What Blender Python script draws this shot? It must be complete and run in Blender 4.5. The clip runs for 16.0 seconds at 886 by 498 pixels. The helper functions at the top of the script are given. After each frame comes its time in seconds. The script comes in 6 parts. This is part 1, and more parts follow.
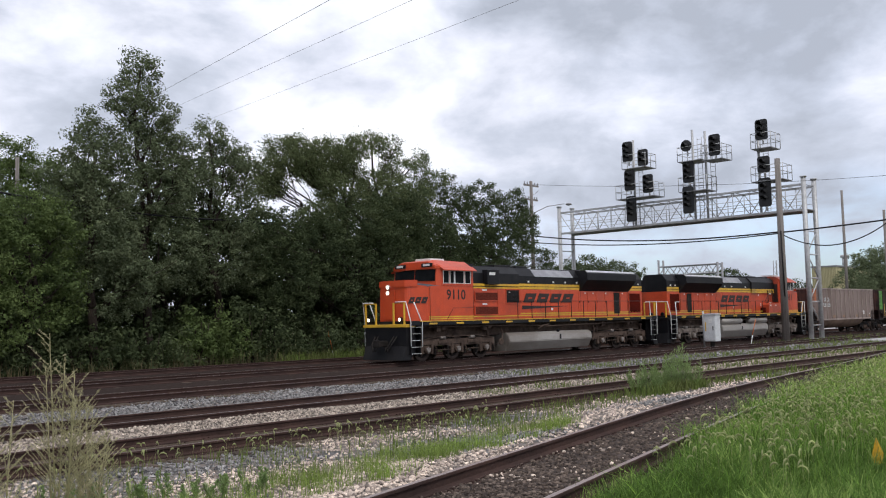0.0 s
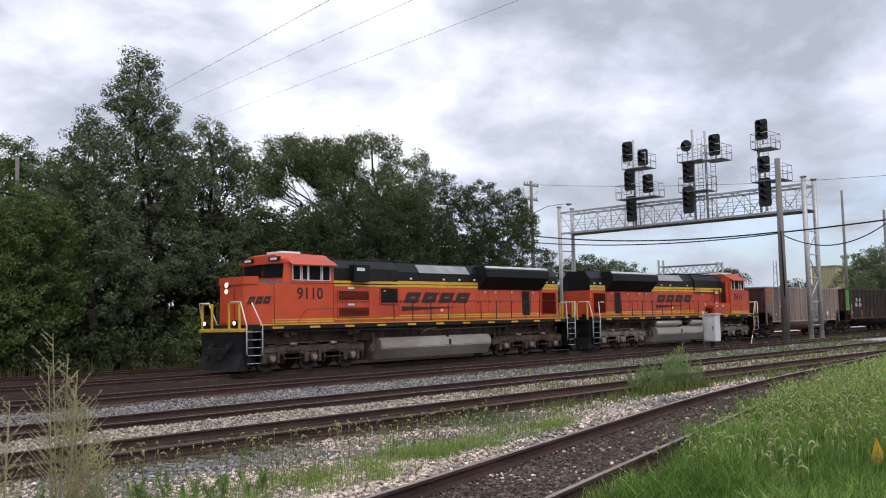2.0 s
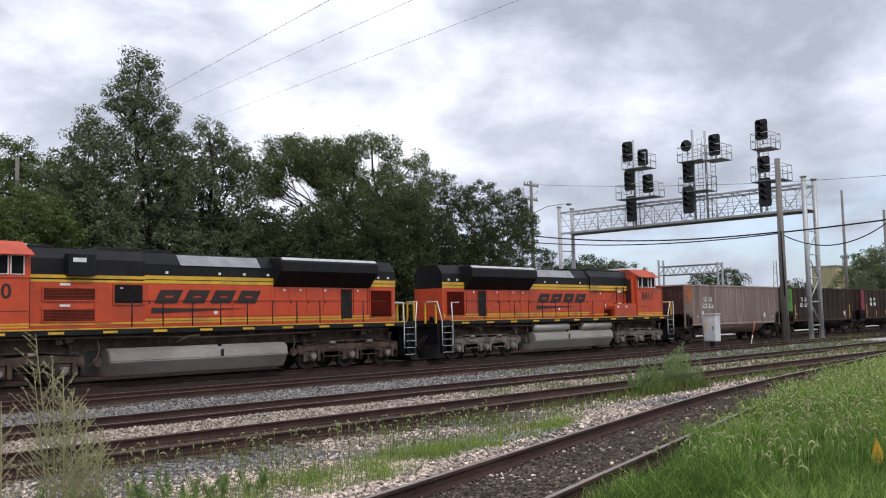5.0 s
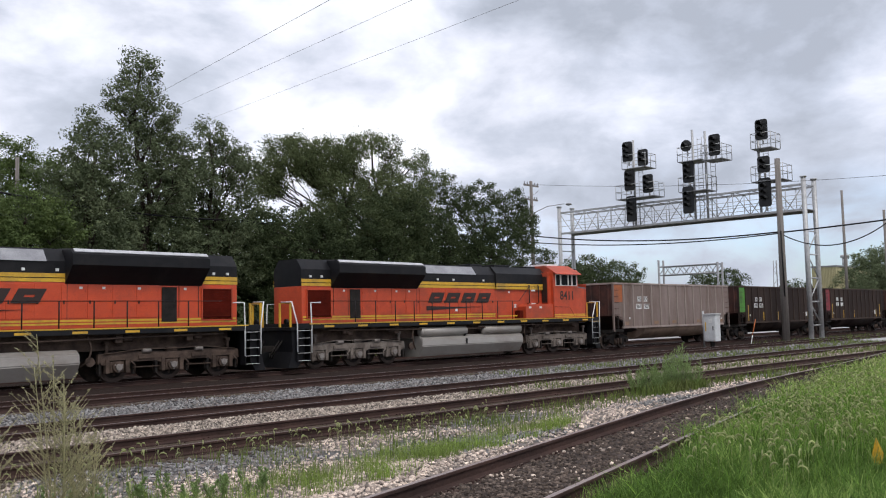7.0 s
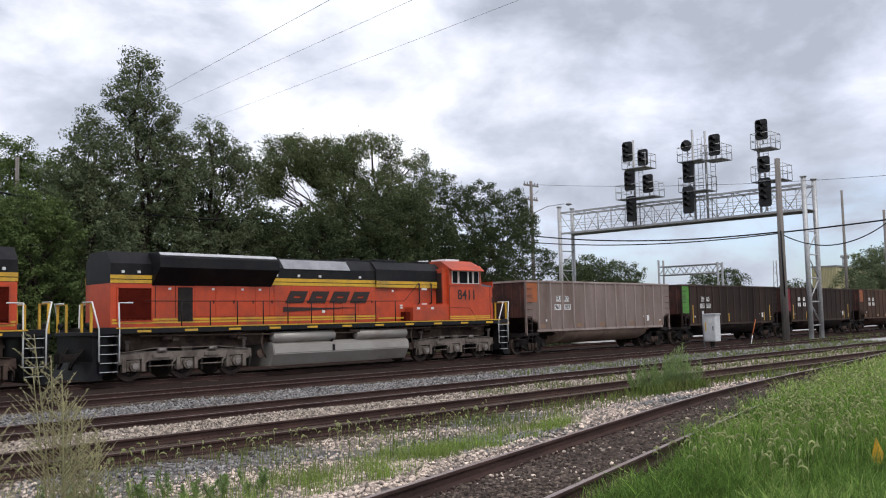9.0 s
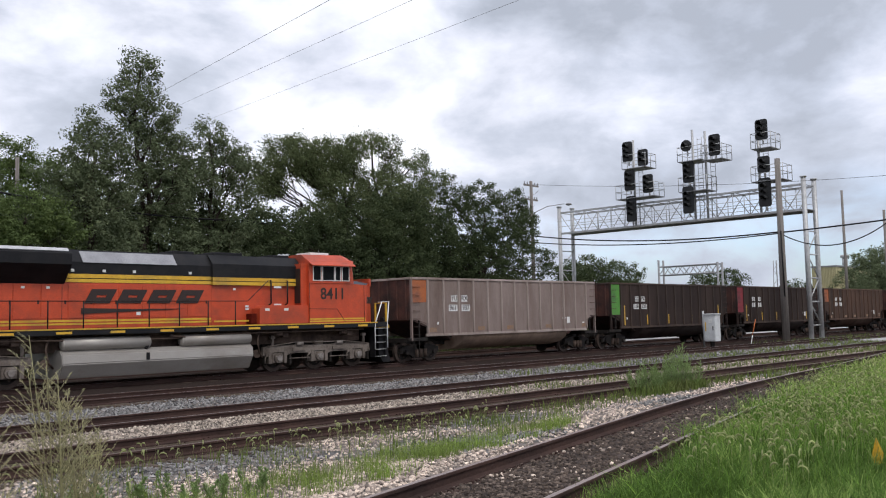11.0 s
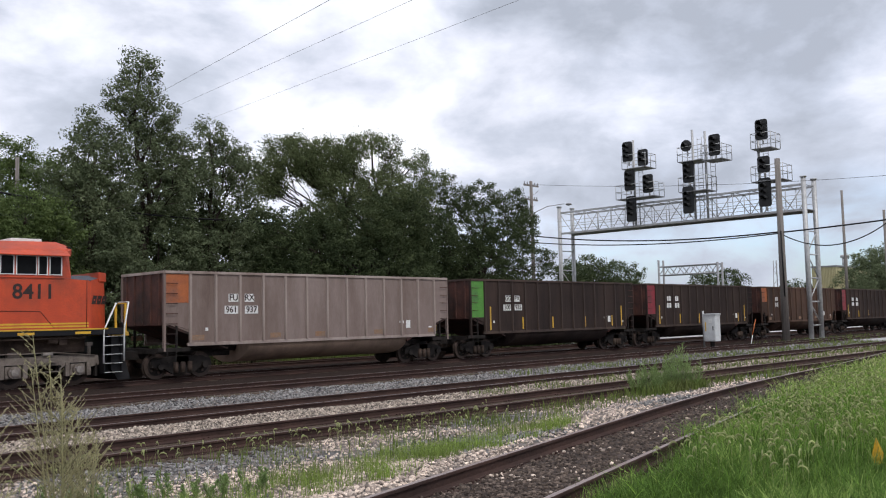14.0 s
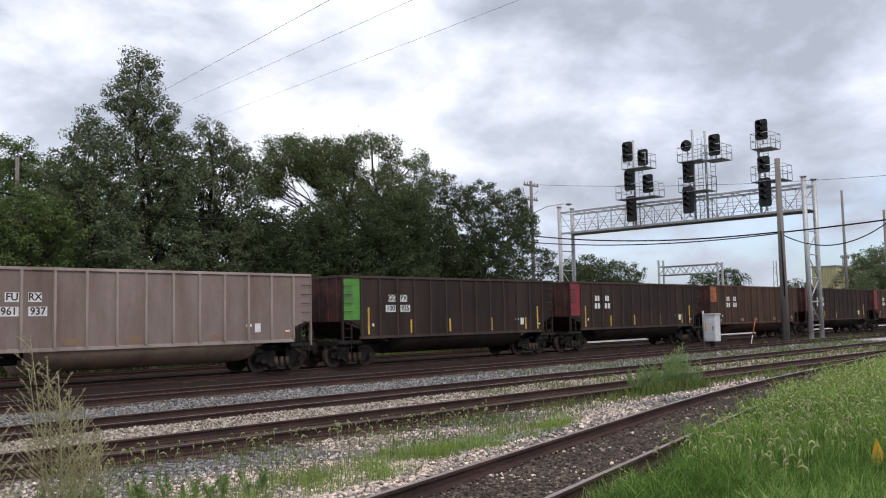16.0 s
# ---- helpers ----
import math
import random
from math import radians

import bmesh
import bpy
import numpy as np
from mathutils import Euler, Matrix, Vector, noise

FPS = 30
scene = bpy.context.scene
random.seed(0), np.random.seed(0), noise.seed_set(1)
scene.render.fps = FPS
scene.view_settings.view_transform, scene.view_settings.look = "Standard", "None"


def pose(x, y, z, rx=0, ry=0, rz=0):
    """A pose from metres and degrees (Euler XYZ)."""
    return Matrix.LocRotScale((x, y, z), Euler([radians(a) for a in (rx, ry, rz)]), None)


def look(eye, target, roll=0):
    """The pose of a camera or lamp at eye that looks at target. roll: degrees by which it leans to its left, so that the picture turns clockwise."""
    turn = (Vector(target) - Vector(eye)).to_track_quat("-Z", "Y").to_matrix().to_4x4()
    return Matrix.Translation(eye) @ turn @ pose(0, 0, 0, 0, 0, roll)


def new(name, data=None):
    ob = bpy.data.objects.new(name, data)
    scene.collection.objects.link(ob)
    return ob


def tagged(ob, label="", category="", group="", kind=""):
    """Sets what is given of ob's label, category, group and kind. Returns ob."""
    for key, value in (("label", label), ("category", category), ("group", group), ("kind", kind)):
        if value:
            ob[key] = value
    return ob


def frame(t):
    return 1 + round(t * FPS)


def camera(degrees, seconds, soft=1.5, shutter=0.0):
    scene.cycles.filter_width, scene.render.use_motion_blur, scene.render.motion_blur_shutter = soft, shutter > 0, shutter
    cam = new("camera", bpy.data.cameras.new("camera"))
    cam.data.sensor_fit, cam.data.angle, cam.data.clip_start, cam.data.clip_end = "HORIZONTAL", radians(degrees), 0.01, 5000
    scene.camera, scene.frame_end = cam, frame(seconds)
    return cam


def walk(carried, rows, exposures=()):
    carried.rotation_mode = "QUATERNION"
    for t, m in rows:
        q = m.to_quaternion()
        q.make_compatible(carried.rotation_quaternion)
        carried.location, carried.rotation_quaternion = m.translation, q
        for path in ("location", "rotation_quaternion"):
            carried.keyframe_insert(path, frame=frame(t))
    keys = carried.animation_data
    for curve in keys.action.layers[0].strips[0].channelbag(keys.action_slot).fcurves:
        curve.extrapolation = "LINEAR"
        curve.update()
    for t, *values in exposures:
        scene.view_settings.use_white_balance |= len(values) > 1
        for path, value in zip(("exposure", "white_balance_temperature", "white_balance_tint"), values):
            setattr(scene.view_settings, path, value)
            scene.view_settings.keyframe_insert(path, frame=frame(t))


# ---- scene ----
cam = camera(52.5, 16.0, soft=1.1)
EYE = (0.0, 0.0, 1.913)
AIM = look(EYE, (72.25, 68.69, 1.913 + 7.83), -1.244)
walk(cam, [(0.0, AIM), (16.0, AIM)])
scene.view_settings.exposure = 0.04

# ---- sky and sun: broken bright overcast ----
SUN_EL, SUN_AZ = radians(52), radians(200)
world = bpy.data.worlds.new("sky")
scene.world = world
world.use_nodes = True
wn, wl = world.node_tree.nodes, world.node_tree.links
wn.clear()


def node(nodes, kind, **values):
    n = nodes.new(kind)
    for k, v in values.items():
        n.inputs[k.replace("_", " ")].default_value = v
    return n


def ramp(nodes, stops, mode="LINEAR"):
    r = nodes.new("ShaderNodeValToRGB")
    e = r.color_ramp.elements
    while len(e) < len(stops):
        e.new(0.5)
    for s, (pos, c) in zip(e, stops):
        s.position, s.color = pos, (*c, 1)
    r.color_ramp.interpolation = mode
    return r


def mixer(nodes, links, fac, a, b, blend="MIX"):
    m = nodes.new("ShaderNodeMix")
    m.data_type, m.blend_type = "RGBA", blend
    for sock, v in ((m.inputs[0], fac), (m.inputs[6], a), (m.inputs[7], b)):
        if isinstance(v, bpy.types.NodeSocket):
            links.new(v, sock)
        elif isinstance(v, (int, float)):
            sock.default_value = v
        else:
            sock.default_value = (*v, 1)
    return m.outputs[2]


def math_node(nodes, links, op, a, b=0.0):
    m = nodes.new("ShaderNodeMath")
    m.operation = op
    for sock, v in ((m.inputs[0], a), (m.inputs[1], b)):
        if isinstance(v, bpy.types.NodeSocket):
            links.new(v, sock)
        else:
            sock.default_value = v
    return m.outputs[0]


sky = wn.new("ShaderNodeTexSky")
sky.sky_type, sky.sun_disc, sky.sun_elevation, sky.sun_rotation = "NISHITA", False, SUN_EL, SUN_AZ
sky.air_density, sky.dust_density = 1.0, 2.0
coord = wn.new("ShaderNodeTexCoord")
sep = wn.new("ShaderNodeSeparateXYZ")
wl.new(coord.outputs["Generated"], sep.inputs[0])
tall = wn.new("ShaderNodeMapping")
tall.inputs["Scale"].default_value = (1.0, 1.0, 1.9)
tall.inputs["Location"].default_value = (0.35, 0.1, 0.55)
wl.new(coord.outputs["Generated"], tall.inputs[0])
big = node(wn, "ShaderNodeTexNoise", Scale=2.3, Detail=3.0, Roughness=0.5, Distortion=0.15)
puff = node(wn, "ShaderNodeTexNoise", Scale=6.5, Detail=9.0, Roughness=0.55, Distortion=0.15)
wl.new(tall.outputs[0], big.inputs["Vector"])
wl.new(tall.outputs[0], puff.inputs["Vector"])
field = math_node(wn, wl, "ADD", math_node(wn, wl, "MULTIPLY", big.outputs[0], 0.6),
                  math_node(wn, wl, "MULTIPLY", puff.outputs[0], 0.8))
field = math_node(wn, wl, "SUBTRACT", field, 0.20)


def toward(direction, sharp, amount):
    """A broad thinning or thickening of the cloud about a direction."""
    dot = wn.new("ShaderNodeVectorMath")
    dot.operation = "DOT_PRODUCT"
    dot.inputs[1].default_value = direction
    wl.new(coord.outputs["Generated"], dot.inputs[0])
    p = math_node(wn, wl, "POWER", math_node(wn, wl, "MAXIMUM", dot.outputs["Value"], 0.0), sharp)
    return math_node(wn, wl, "MULTIPLY", p, amount)


for direction, sharp, amount in (((0.697, 0.678, 0.233), 70, 0.10), ((0.775, 0.608, 0.17), 160, 0.07), ((0.584, 0.794, 0.167), 120, 0.07),
                                 ((0.875, 0.408, 0.26), 30, -0.12), ((0.397, 0.869, 0.295), 30, -0.012), ((0.936, 0.322, 0.143), 120, -0.03)):
    field = math_node(wn, wl, "ADD", field, toward(direction, sharp, amount))
# cloud thickness: thick and grey, thin and white
cloud = ramp(wn, [(0.32, (0.44, 0.48, 0.57)), (0.43, (0.60, 0.645, 0.76)), (0.52, (0.80, 0.83, 0.95)), (0.60, (0.98, 1.01, 1.09)), (0.68, (1.10, 1.11, 1.15))])
wl.new(field, cloud.inputs[0])
gap = ramp(wn, [(0.46, (0, 0, 0)), (0.62, (0.85, 0.85, 0.85))])
wl.new(puff.outputs[0], gap.inputs[0])
low = ramp(wn, [(0.05, (1, 1, 1)), (0.16, (0.06, 0.06, 0.06))])
wl.new(sep.outputs[2], low.inputs[0])
blue = wn.new("ShaderNodeVectorMath")
blue.operation = "SCALE"
blue.inputs[3].default_value = 0.18
wl.new(mixer(wn, wl, 1.0, sky.outputs[0], (0.86, 0.98, 1.16), "MULTIPLY"), blue.inputs[0])
gaps = mixer(wn, wl, 1.0, gap.outputs[0], low.outputs[0], "MULTIPLY")
bw = wn.new("ShaderNodeRGBToBW")
wl.new(gaps, bw.inputs[0])
heaven = mixer(wn, wl, bw.outputs[0], cloud.outputs[0], blue.outputs[0])
back = node(wn, "ShaderNodeBackground", Strength=1.06)
wl.new(heaven, back.inputs[0])
out = wn.new("ShaderNodeOutputWorld")
wl.new(back.outputs[0], out.inputs[0])

sun = new("sun", bpy.data.lights.new("sun", "SUN"))
sun.data.energy, sun.data.angle, sun.data.color = 1.5, radians(14), (1.0, 0.96, 0.9)
sun.matrix_world = look((0, 0, 0), (-math.cos(SUN_EL) * math.sin(SUN_AZ), -math.cos(SUN_EL) * math.cos(SUN_AZ), -math.sin(SUN_EL)))


# ---- materials ----
def mat(name, a, b=None, scale=2.0, rough=0.7, metal=0.0, bump=0.15, fine=40.0, stain=None, amount=0.4,
        stretch=(1, 1, 1), spread=0.14, gloss=0.5, grain_by=0.25, world_space=False, random=0.0, island=0.0, lit=0.0, clear=False):
    """Two-tone surface with a fine grain, an optional stain in patches and a relief."""
    m = bpy.data.materials.new(name)
    m.use_nodes = True
    n, l = m.node_tree.nodes, m.node_tree.links
    bsdf = n["Principled BSDF"]
    b = b or tuple(v * 0.75 for v in a)
    if world_space:
        src = n.new("ShaderNodeNewGeometry").outputs["Position"]
    else:
        src = n.new("ShaderNodeTexCoord").outputs["Object"]
    mp = n.new("ShaderNodeMapping")
    mp.inputs["Scale"].default_value = stretch
    l.new(src, mp.inputs[0])
    t1 = node(n, "ShaderNodeTexNoise", Scale=scale, Detail=6.0, Roughness=0.6)
    t2 = node(n, "ShaderNodeTexNoise", Scale=fine, Detail=4.0, Roughness=0.6)
    l.new(mp.outputs[0], t1.inputs["Vector"])
    l.new(mp.outputs[0], t2.inputs["Vector"])
    r1 = ramp(n, [(0.5 - spread, (0, 0, 0)), (0.5 + spread, (1, 1, 1))])
    l.new(t1.outputs[0], r1.inputs[0])
    col = mixer(n, l, r1.outputs[0], a, b)
    if stain:
        t3 = node(n, "ShaderNodeTexNoise", Scale=scale * 0.37, Detail=7.0, Roughness=0.68)
        l.new(mp.outputs[0], t3.inputs["Vector"])
        r3 = ramp(n, [(0.58 - 0.3 * amount, (0, 0, 0)), (0.78 - 0.2 * amount, (1, 1, 1))])
        l.new(t3.outputs[0], r3.inputs[0])
        col = mixer(n, l, r3.outputs[0], col, stain)
    grain = ramp(n, [(0.3, (1 - grain_by,) * 3), (0.7, (1 + grain_by * 0.7,) * 3)])
    l.new(t2.outputs[0], grain.inputs[0])
    col = mixer(n, l, 1.0, col, grain.outputs[0], "MULTIPLY")
    for k, source in ((random, "ShaderNodeObjectInfo"), (island, "ShaderNodeNewGeometry")):
        if k:
            tone = ramp(n, [(0.0, (1 - k, 1 - k, 1 - k)), (1.0, (1 + k, 1 + k * 0.95, 1 + k * 0.8))])
            l.new(n.new(source).outputs["Random" if "Info" in source else "Random Per Island"], tone.inputs[0])
            col = mixer(n, l, 1.0, col, tone.outputs[0], "MULTIPLY")
    l.new(col, bsdf.inputs["Base Color"])
    bsdf.inputs["Roughness"].default_value = rough
    bsdf.inputs["Specular IOR Level"].default_value = gloss
    bsdf.inputs["Metallic"].default_value = metal
    if bump:
        bp = node(n, "ShaderNodeBump", Strength=bump, Distance=0.02)
        l.new(t2.outputs[0], bp.inputs["Height"])
        l.new(bp.outputs[0], bsdf.inputs["Normal"])
    if lit:
        bsdf.inputs["Emission Color"].default_value = (*a, 1)
        bsdf.inputs["Emission Strength"].default_value = lit
    return m


def leaf_mat(name, a, b, trans=0.3, island=0.22):
    m = mat(name, a, b, scale=0.6, rough=0.8, bump=0, fine=5.0, world_space=True, island=island, spread=0.2)
    n, l = m.node_tree.nodes, m.node_tree.links
    bsdf = n["Principled BSDF"]
    bsdf.inputs["Specular IOR Level"].default_value = 0.12
    tr = n.new("ShaderNodeBsdfTranslucent")
    l.new(bsdf.inputs["Base Color"].links[0].from_socket, tr.inputs[0])
    mx = n.new("ShaderNodeMixShader")
    mx.inputs[0].default_value = trans
    l.new(bsdf.outputs[0], mx.inputs[1])
    l.new(tr.outputs[0], mx.inputs[2])
    l.new(mx.outputs[0], n["Material Output"].inputs[0])
    return m


ORANGE = mat("orange paint", (0.60, 0.072, 0.018), (0.53, 0.06, 0.016), rough=0.38, bump=0.03, stain=(0.38, 0.055, 0.02), amount=0.15)
ORANGE_DUSTY = mat("dusty orange paint", (0.58, 0.072, 0.02), (0.48, 0.058, 0.018), rough=0.5, bump=0.05, stain=(0.28, 0.05, 0.022), amount=0.4)
YELLOW = mat("yellow paint", (0.72, 0.43, 0.03), (0.6, 0.34, 0.03), rough=0.5, bump=0.04, stain=(0.3, 0.2, 0.05), amount=0.3)
BLACK = mat("black paint", (0.007, 0.007, 0.009), (0.012, 0.012, 0.014), rough=0.5, bump=0.05, stain=(0.022, 0.02, 0.02), amount=0.3, gloss=0.22)
LETTER = mat("dark lettering", (0.03, 0.015, 0.012), rough=0.6, bump=0)
NOSE_TOP = mat("dark anti-glare paint", (0.10, 0.105, 0.13), (0.07, 0.073, 0.09), rough=0.7, gloss=0.2)
# pale tone carries the sky's reflection on the sloping roof hatches
GREY_ROOF_SHEEN = mat("grey roof paint with painted sky sheen", (0.32, 0.32, 0.34), (0.23, 0.23, 0.25), rough=0.6)
TANK = mat("weathered silver tank", (0.37, 0.345, 0.32), (0.31, 0.285, 0.26), scale=0.8, rough=0.45, metal=0.25, bump=0.04, stain=(0.19, 0.155, 0.13), amount=0.3, stretch=(0.6, 1, 1), grain_by=0.07)
GRIME = mat("brown road grime", (0.125, 0.09, 0.072), (0.075, 0.054, 0.045), scale=3, rough=0.85, bump=0.4, stain=(0.035, 0.027, 0.024), amount=0.4, gloss=0.05)
GRIME_PALE = mat("pale grey truck paint", (0.235, 0.20, 0.175), (0.15, 0.125, 0.11), scale=3, rough=0.8, bump=0.3, stain=(0.055, 0.044, 0.038), amount=0.45, gloss=0.05)
JOURNAL = mat("worn grey journal cap", (0.30, 0.27, 0.25), (0.19, 0.165, 0.15), scale=6, rough=0.6, metal=0.3, bump=0.1)
DARK = mat("dark oily steel", (0.014, 0.012, 0.011), (0.028, 0.023, 0.021), scale=4, rough=0.8, bump=0.3, gloss=0.2)
INTAKE = mat("dark red intake", (0.12, 0.014, 0.008), (0.075, 0.01, 0.006), rough=0.85, bump=0.1, gloss=0.05)
INTAKE_DUSTY = mat("sooty red-brown intake screen", (0.21, 0.05, 0.032), (0.15, 0.036, 0.025), rough=0.85, bump=0.1, gloss=0.1)
STEEL = mat("worn wheel steel", (0.085, 0.06, 0.05), (0.045, 0.033, 0.028), scale=5, rough=0.6, metal=0.25, gloss=0.25)
WHITE = mat("white paint", (0.78, 0.78, 0.77), (0.66, 0.66, 0.65), rough=0.5, bump=0.05)
GLASS = mat("dark cab glass", (0.008, 0.009, 0.010), (0.014, 0.015, 0.016), rough=0.15, bump=0, gloss=0.025)
EDGE_HIGHLIGHT = mat("painted radiator edge highlight", (0.55, 0.55, 0.57), (0.42, 0.42, 0.44), rough=0.5, bump=0.02)
SILVER = mat("window frame metal", (0.62, 0.62, 0.62), (0.5, 0.5, 0.5), rough=0.35, metal=0.6, bump=0)
LAMP = mat("headlight glow", (1.0, 0.86, 0.66), (1.0, 0.86, 0.66), rough=0.3, bump=0, lit=3.0)
RAIL = mat("rusty rail side", (0.074, 0.044, 0.037), (0.044, 0.028, 0.025), scale=3, rough=0.85, bump=0.3, world_space=True, stretch=(0.4, 1, 1), gloss=0.12)
RAIL_TOP = mat("worn rail head", (0.36, 0.33, 0.33), (0.22, 0.17, 0.16), scale=1.5, rough=0.4, metal=0.6, bump=0.05, world_space=True, stretch=(0.1, 1, 1))
RAIL_DULL = mat("rusted rail head", (0.17, 0.11, 0.095), (0.1, 0.065, 0.055), scale=1.5, rough=0.6, metal=0.3, bump=0.1, world_space=True, stretch=(0.1, 1, 1))
RAIL_WORN = mat("brown worn rail head", (0.36, 0.29, 0.27), (0.24, 0.155, 0.13), scale=1.5, rough=0.45, metal=0.5, bump=0.05, world_space=True, stretch=(0.1, 1, 1))
TIE = mat("weathered timber tie", (0.075, 0.055, 0.045), (0.12, 0.095, 0.08), scale=2, rough=0.9, bump=0.5, stretch=(6, 1, 6), random=0.3, gloss=0.1)
BALLAST_DARK = mat("oily brown ballast", (0.05, 0.036, 0.031), (0.026, 0.019, 0.017), scale=12, rough=0.97, bump=0.9, fine=34, gloss=0.04, world_space=True)
BALLAST_SIDING = mat("oily grey-brown ballast", (0.115, 0.09, 0.08), (0.05, 0.04, 0.035), scale=12, rough=0.97, bump=0.9, fine=34, gloss=0.05, world_space=True, stain=(0.035, 0.028, 0.026), amount=0.4)
BALLAST_BROWN = mat("rust-stained ballast", (0.13, 0.096, 0.076), (0.06, 0.045, 0.037), scale=12, rough=0.97, bump=0.9, fine=34, gloss=0.05, world_space=True, stain=(0.075, 0.08, 0.04), amount=0.3)
STONE = mat("ballast stones", (0.60, 0.505, 0.45), (0.36, 0.295, 0.265), scale=8, rough=0.92, bump=0.2, fine=60, world_space=True, island=0.7, gloss=0.15)
STONE_TAN = mat("tan ballast stones", (0.40, 0.345, 0.305), (0.22, 0.185, 0.165), scale=8, rough=0.92, bump=0.2, fine=60, world_space=True, island=0.75, gloss=0.15)
STONE_GREY = mat("grey ballast stones", (0.255, 0.25, 0.26), (0.15, 0.148, 0.155), scale=8, rough=0.92, bump=0.2, fine=60, world_space=True, island=0.75, gloss=0.15)
STONE_DARK = mat("oily ballast stones", (0.15, 0.118, 0.104), (0.07, 0.055, 0.048), scale=8, rough=0.92, bump=0.2, fine=60, world_space=True, island=0.65, gloss=0.1)
BARK = mat("grey brown bark", (0.06, 0.047, 0.038), (0.03, 0.024, 0.02), scale=4, rough=0.95, bump=0.6, stretch=(3, 3, 0.6), gloss=0.1)
POLE = mat("weathered pole timber", (0.24, 0.215, 0.20), (0.16, 0.142, 0.13), scale=3, rough=0.9, bump=0.4, stretch=(4, 4, 0.3))
GALV = mat("galvanised steel", (0.52, 0.52, 0.52), (0.40, 0.40, 0.41), scale=4, rough=0.5, metal=0.35, bump=0.08)
GALV_DARK = mat("dull galvanised steel", (0.30, 0.30, 0.31), (0.22, 0.22, 0.23), scale=4, rough=0.55, metal=0.35, bump=0.08)
SIGNAL = mat("black signal enamel", (0.012, 0.012, 0.013), (0.02, 0.02, 0.021), rough=0.6, bump=0.05)
CABINET = mat("painted aluminium cabinet", (0.62, 0.63, 0.64), (0.52, 0.53, 0.54), scale=2, rough=0.45, bump=0.05, stain=(0.38, 0.36, 0.33), amount=0.2)
CONCRETE = mat("pale concrete", (0.42, 0.41, 0.40), (0.32, 0.31, 0.30), scale=1.0, rough=0.9, bump=0.2, world_space=True)


# ---- mesh helpers ----
def box(bm, x0, x1, y0, y1, z0, z1, mi=0, bevel=0.0):
    vs = [bm.verts.new(c) for c in ((x0, y0, z0), (x1, y0, z0), (x1, y1, z0), (x0, y1, z0), (x0, y0, z1), (x1, y0, z1), (x1, y1, z1), (x0, y1, z1))]
    fs = [bm.faces.new([vs[i] for i in f]) for f in ((3, 2, 1, 0), (4, 5, 6, 7), (0, 1, 5, 4), (1, 2, 6, 5), (2, 3, 7, 6), (3, 0, 4, 7))]
    for f in fs:
        f.material_index = mi
    if bevel:
        es = list({e for f in fs for e in f.edges})
        made = bmesh.ops.bevel(bm, geom=es, offset=bevel, segments=2, affect="EDGES", profile=0.6)
        for f in made["faces"]:
            f.material_index = mi
    return fs


def prism(bm, pts, a0, a1, axis="x", mi=0):
    """A closed outline swept along an axis. axis x: points (y, z); y: (x, z); z: (x, y)."""
    def at(p, a):
        return {"x": (a, p[0], p[1]), "y": (p[0], a, p[1]), "z": (p[0], p[1], a)}[axis]
    lo, hi = [bm.verts.new(at(p, a0)) for p in pts], [bm.verts.new(at(p, a1)) for p in pts]
    fs = [bm.faces.new(lo), bm.faces.new(hi[::-1])]
    k = len(pts)
    for i in range(k):
        fs.append(bm.faces.new((lo[i], hi[i], hi[(i + 1) % k], lo[(i + 1) % k])))
    for f in fs:
        f.material_index = mi
    bmesh.ops.recalc_face_normals(bm, faces=fs)
    return fs


def rod(bm, p, q, r, seg=8, r2=None, mi=0, smooth=True):
    p, q = Vector(p), Vector(q)
    d = q - p
    rot = d.to_track_quat("Z", "Y").to_matrix().to_4x4()
    m = Matrix.Translation((p + q) / 2) @ rot
    made = bmesh.ops.create_cone(bm, cap_ends=True, segments=seg, radius1=r, radius2=r if r2 is None else r2, depth=d.length, matrix=m)
    for f in {f for v in made["verts"] for f in v.link_faces}:
        f.material_index = mi
        f.smooth = smooth and len(f.verts) == 4


def tube(bm, pts, r, seg=6, mi=0):
    """A bent round bar in one piece."""
    pts = [Vector(p) for p in pts]
    rings, side = [], None
    for k, p in enumerate(pts):
        d = (pts[min(k + 1, len(pts) - 1)] - pts[max(k - 1, 0)]).normalized()
        side = side - d * side.dot(d) if side else d.orthogonal()
        side.normalize()
        other = d.cross(side)
        rings.append([bm.verts.new(p + (side * math.cos(a) + other * math.sin(a)) * r) for a in (c * math.tau / seg for c in range(seg))])
    fs = [bm.faces.new(rings[0][::-1]), bm.faces.new(rings[-1])]
    for a, b in zip(rings, rings[1:]):
        for c in range(seg):
            f = bm.faces.new((a[c], a[(c + 1) % seg], b[(c + 1) % seg], b[c]))
            f.smooth = True
            fs.append(f)
    for f in fs:
        f.material_index = mi


def ball(bm, c, r, mi=0, sub=2, scale=(1, 1, 1)):
    m = Matrix.Translation(c) @ Matrix.Diagonal((*scale, 1))
    made = bmesh.ops.create_icosphere(bm, subdivisions=sub, radius=r, matrix=m)
    for f in {f for v in made["verts"] for f in v.link_faces}:
        f.material_index, f.smooth = mi, True


def mesh_of(bm, name, *mats):
    me = bpy.data.meshes.new(name)
    bm.to_mesh(me)
    bm.free()
    for m in mats:
        me.materials.append(m)
    return me


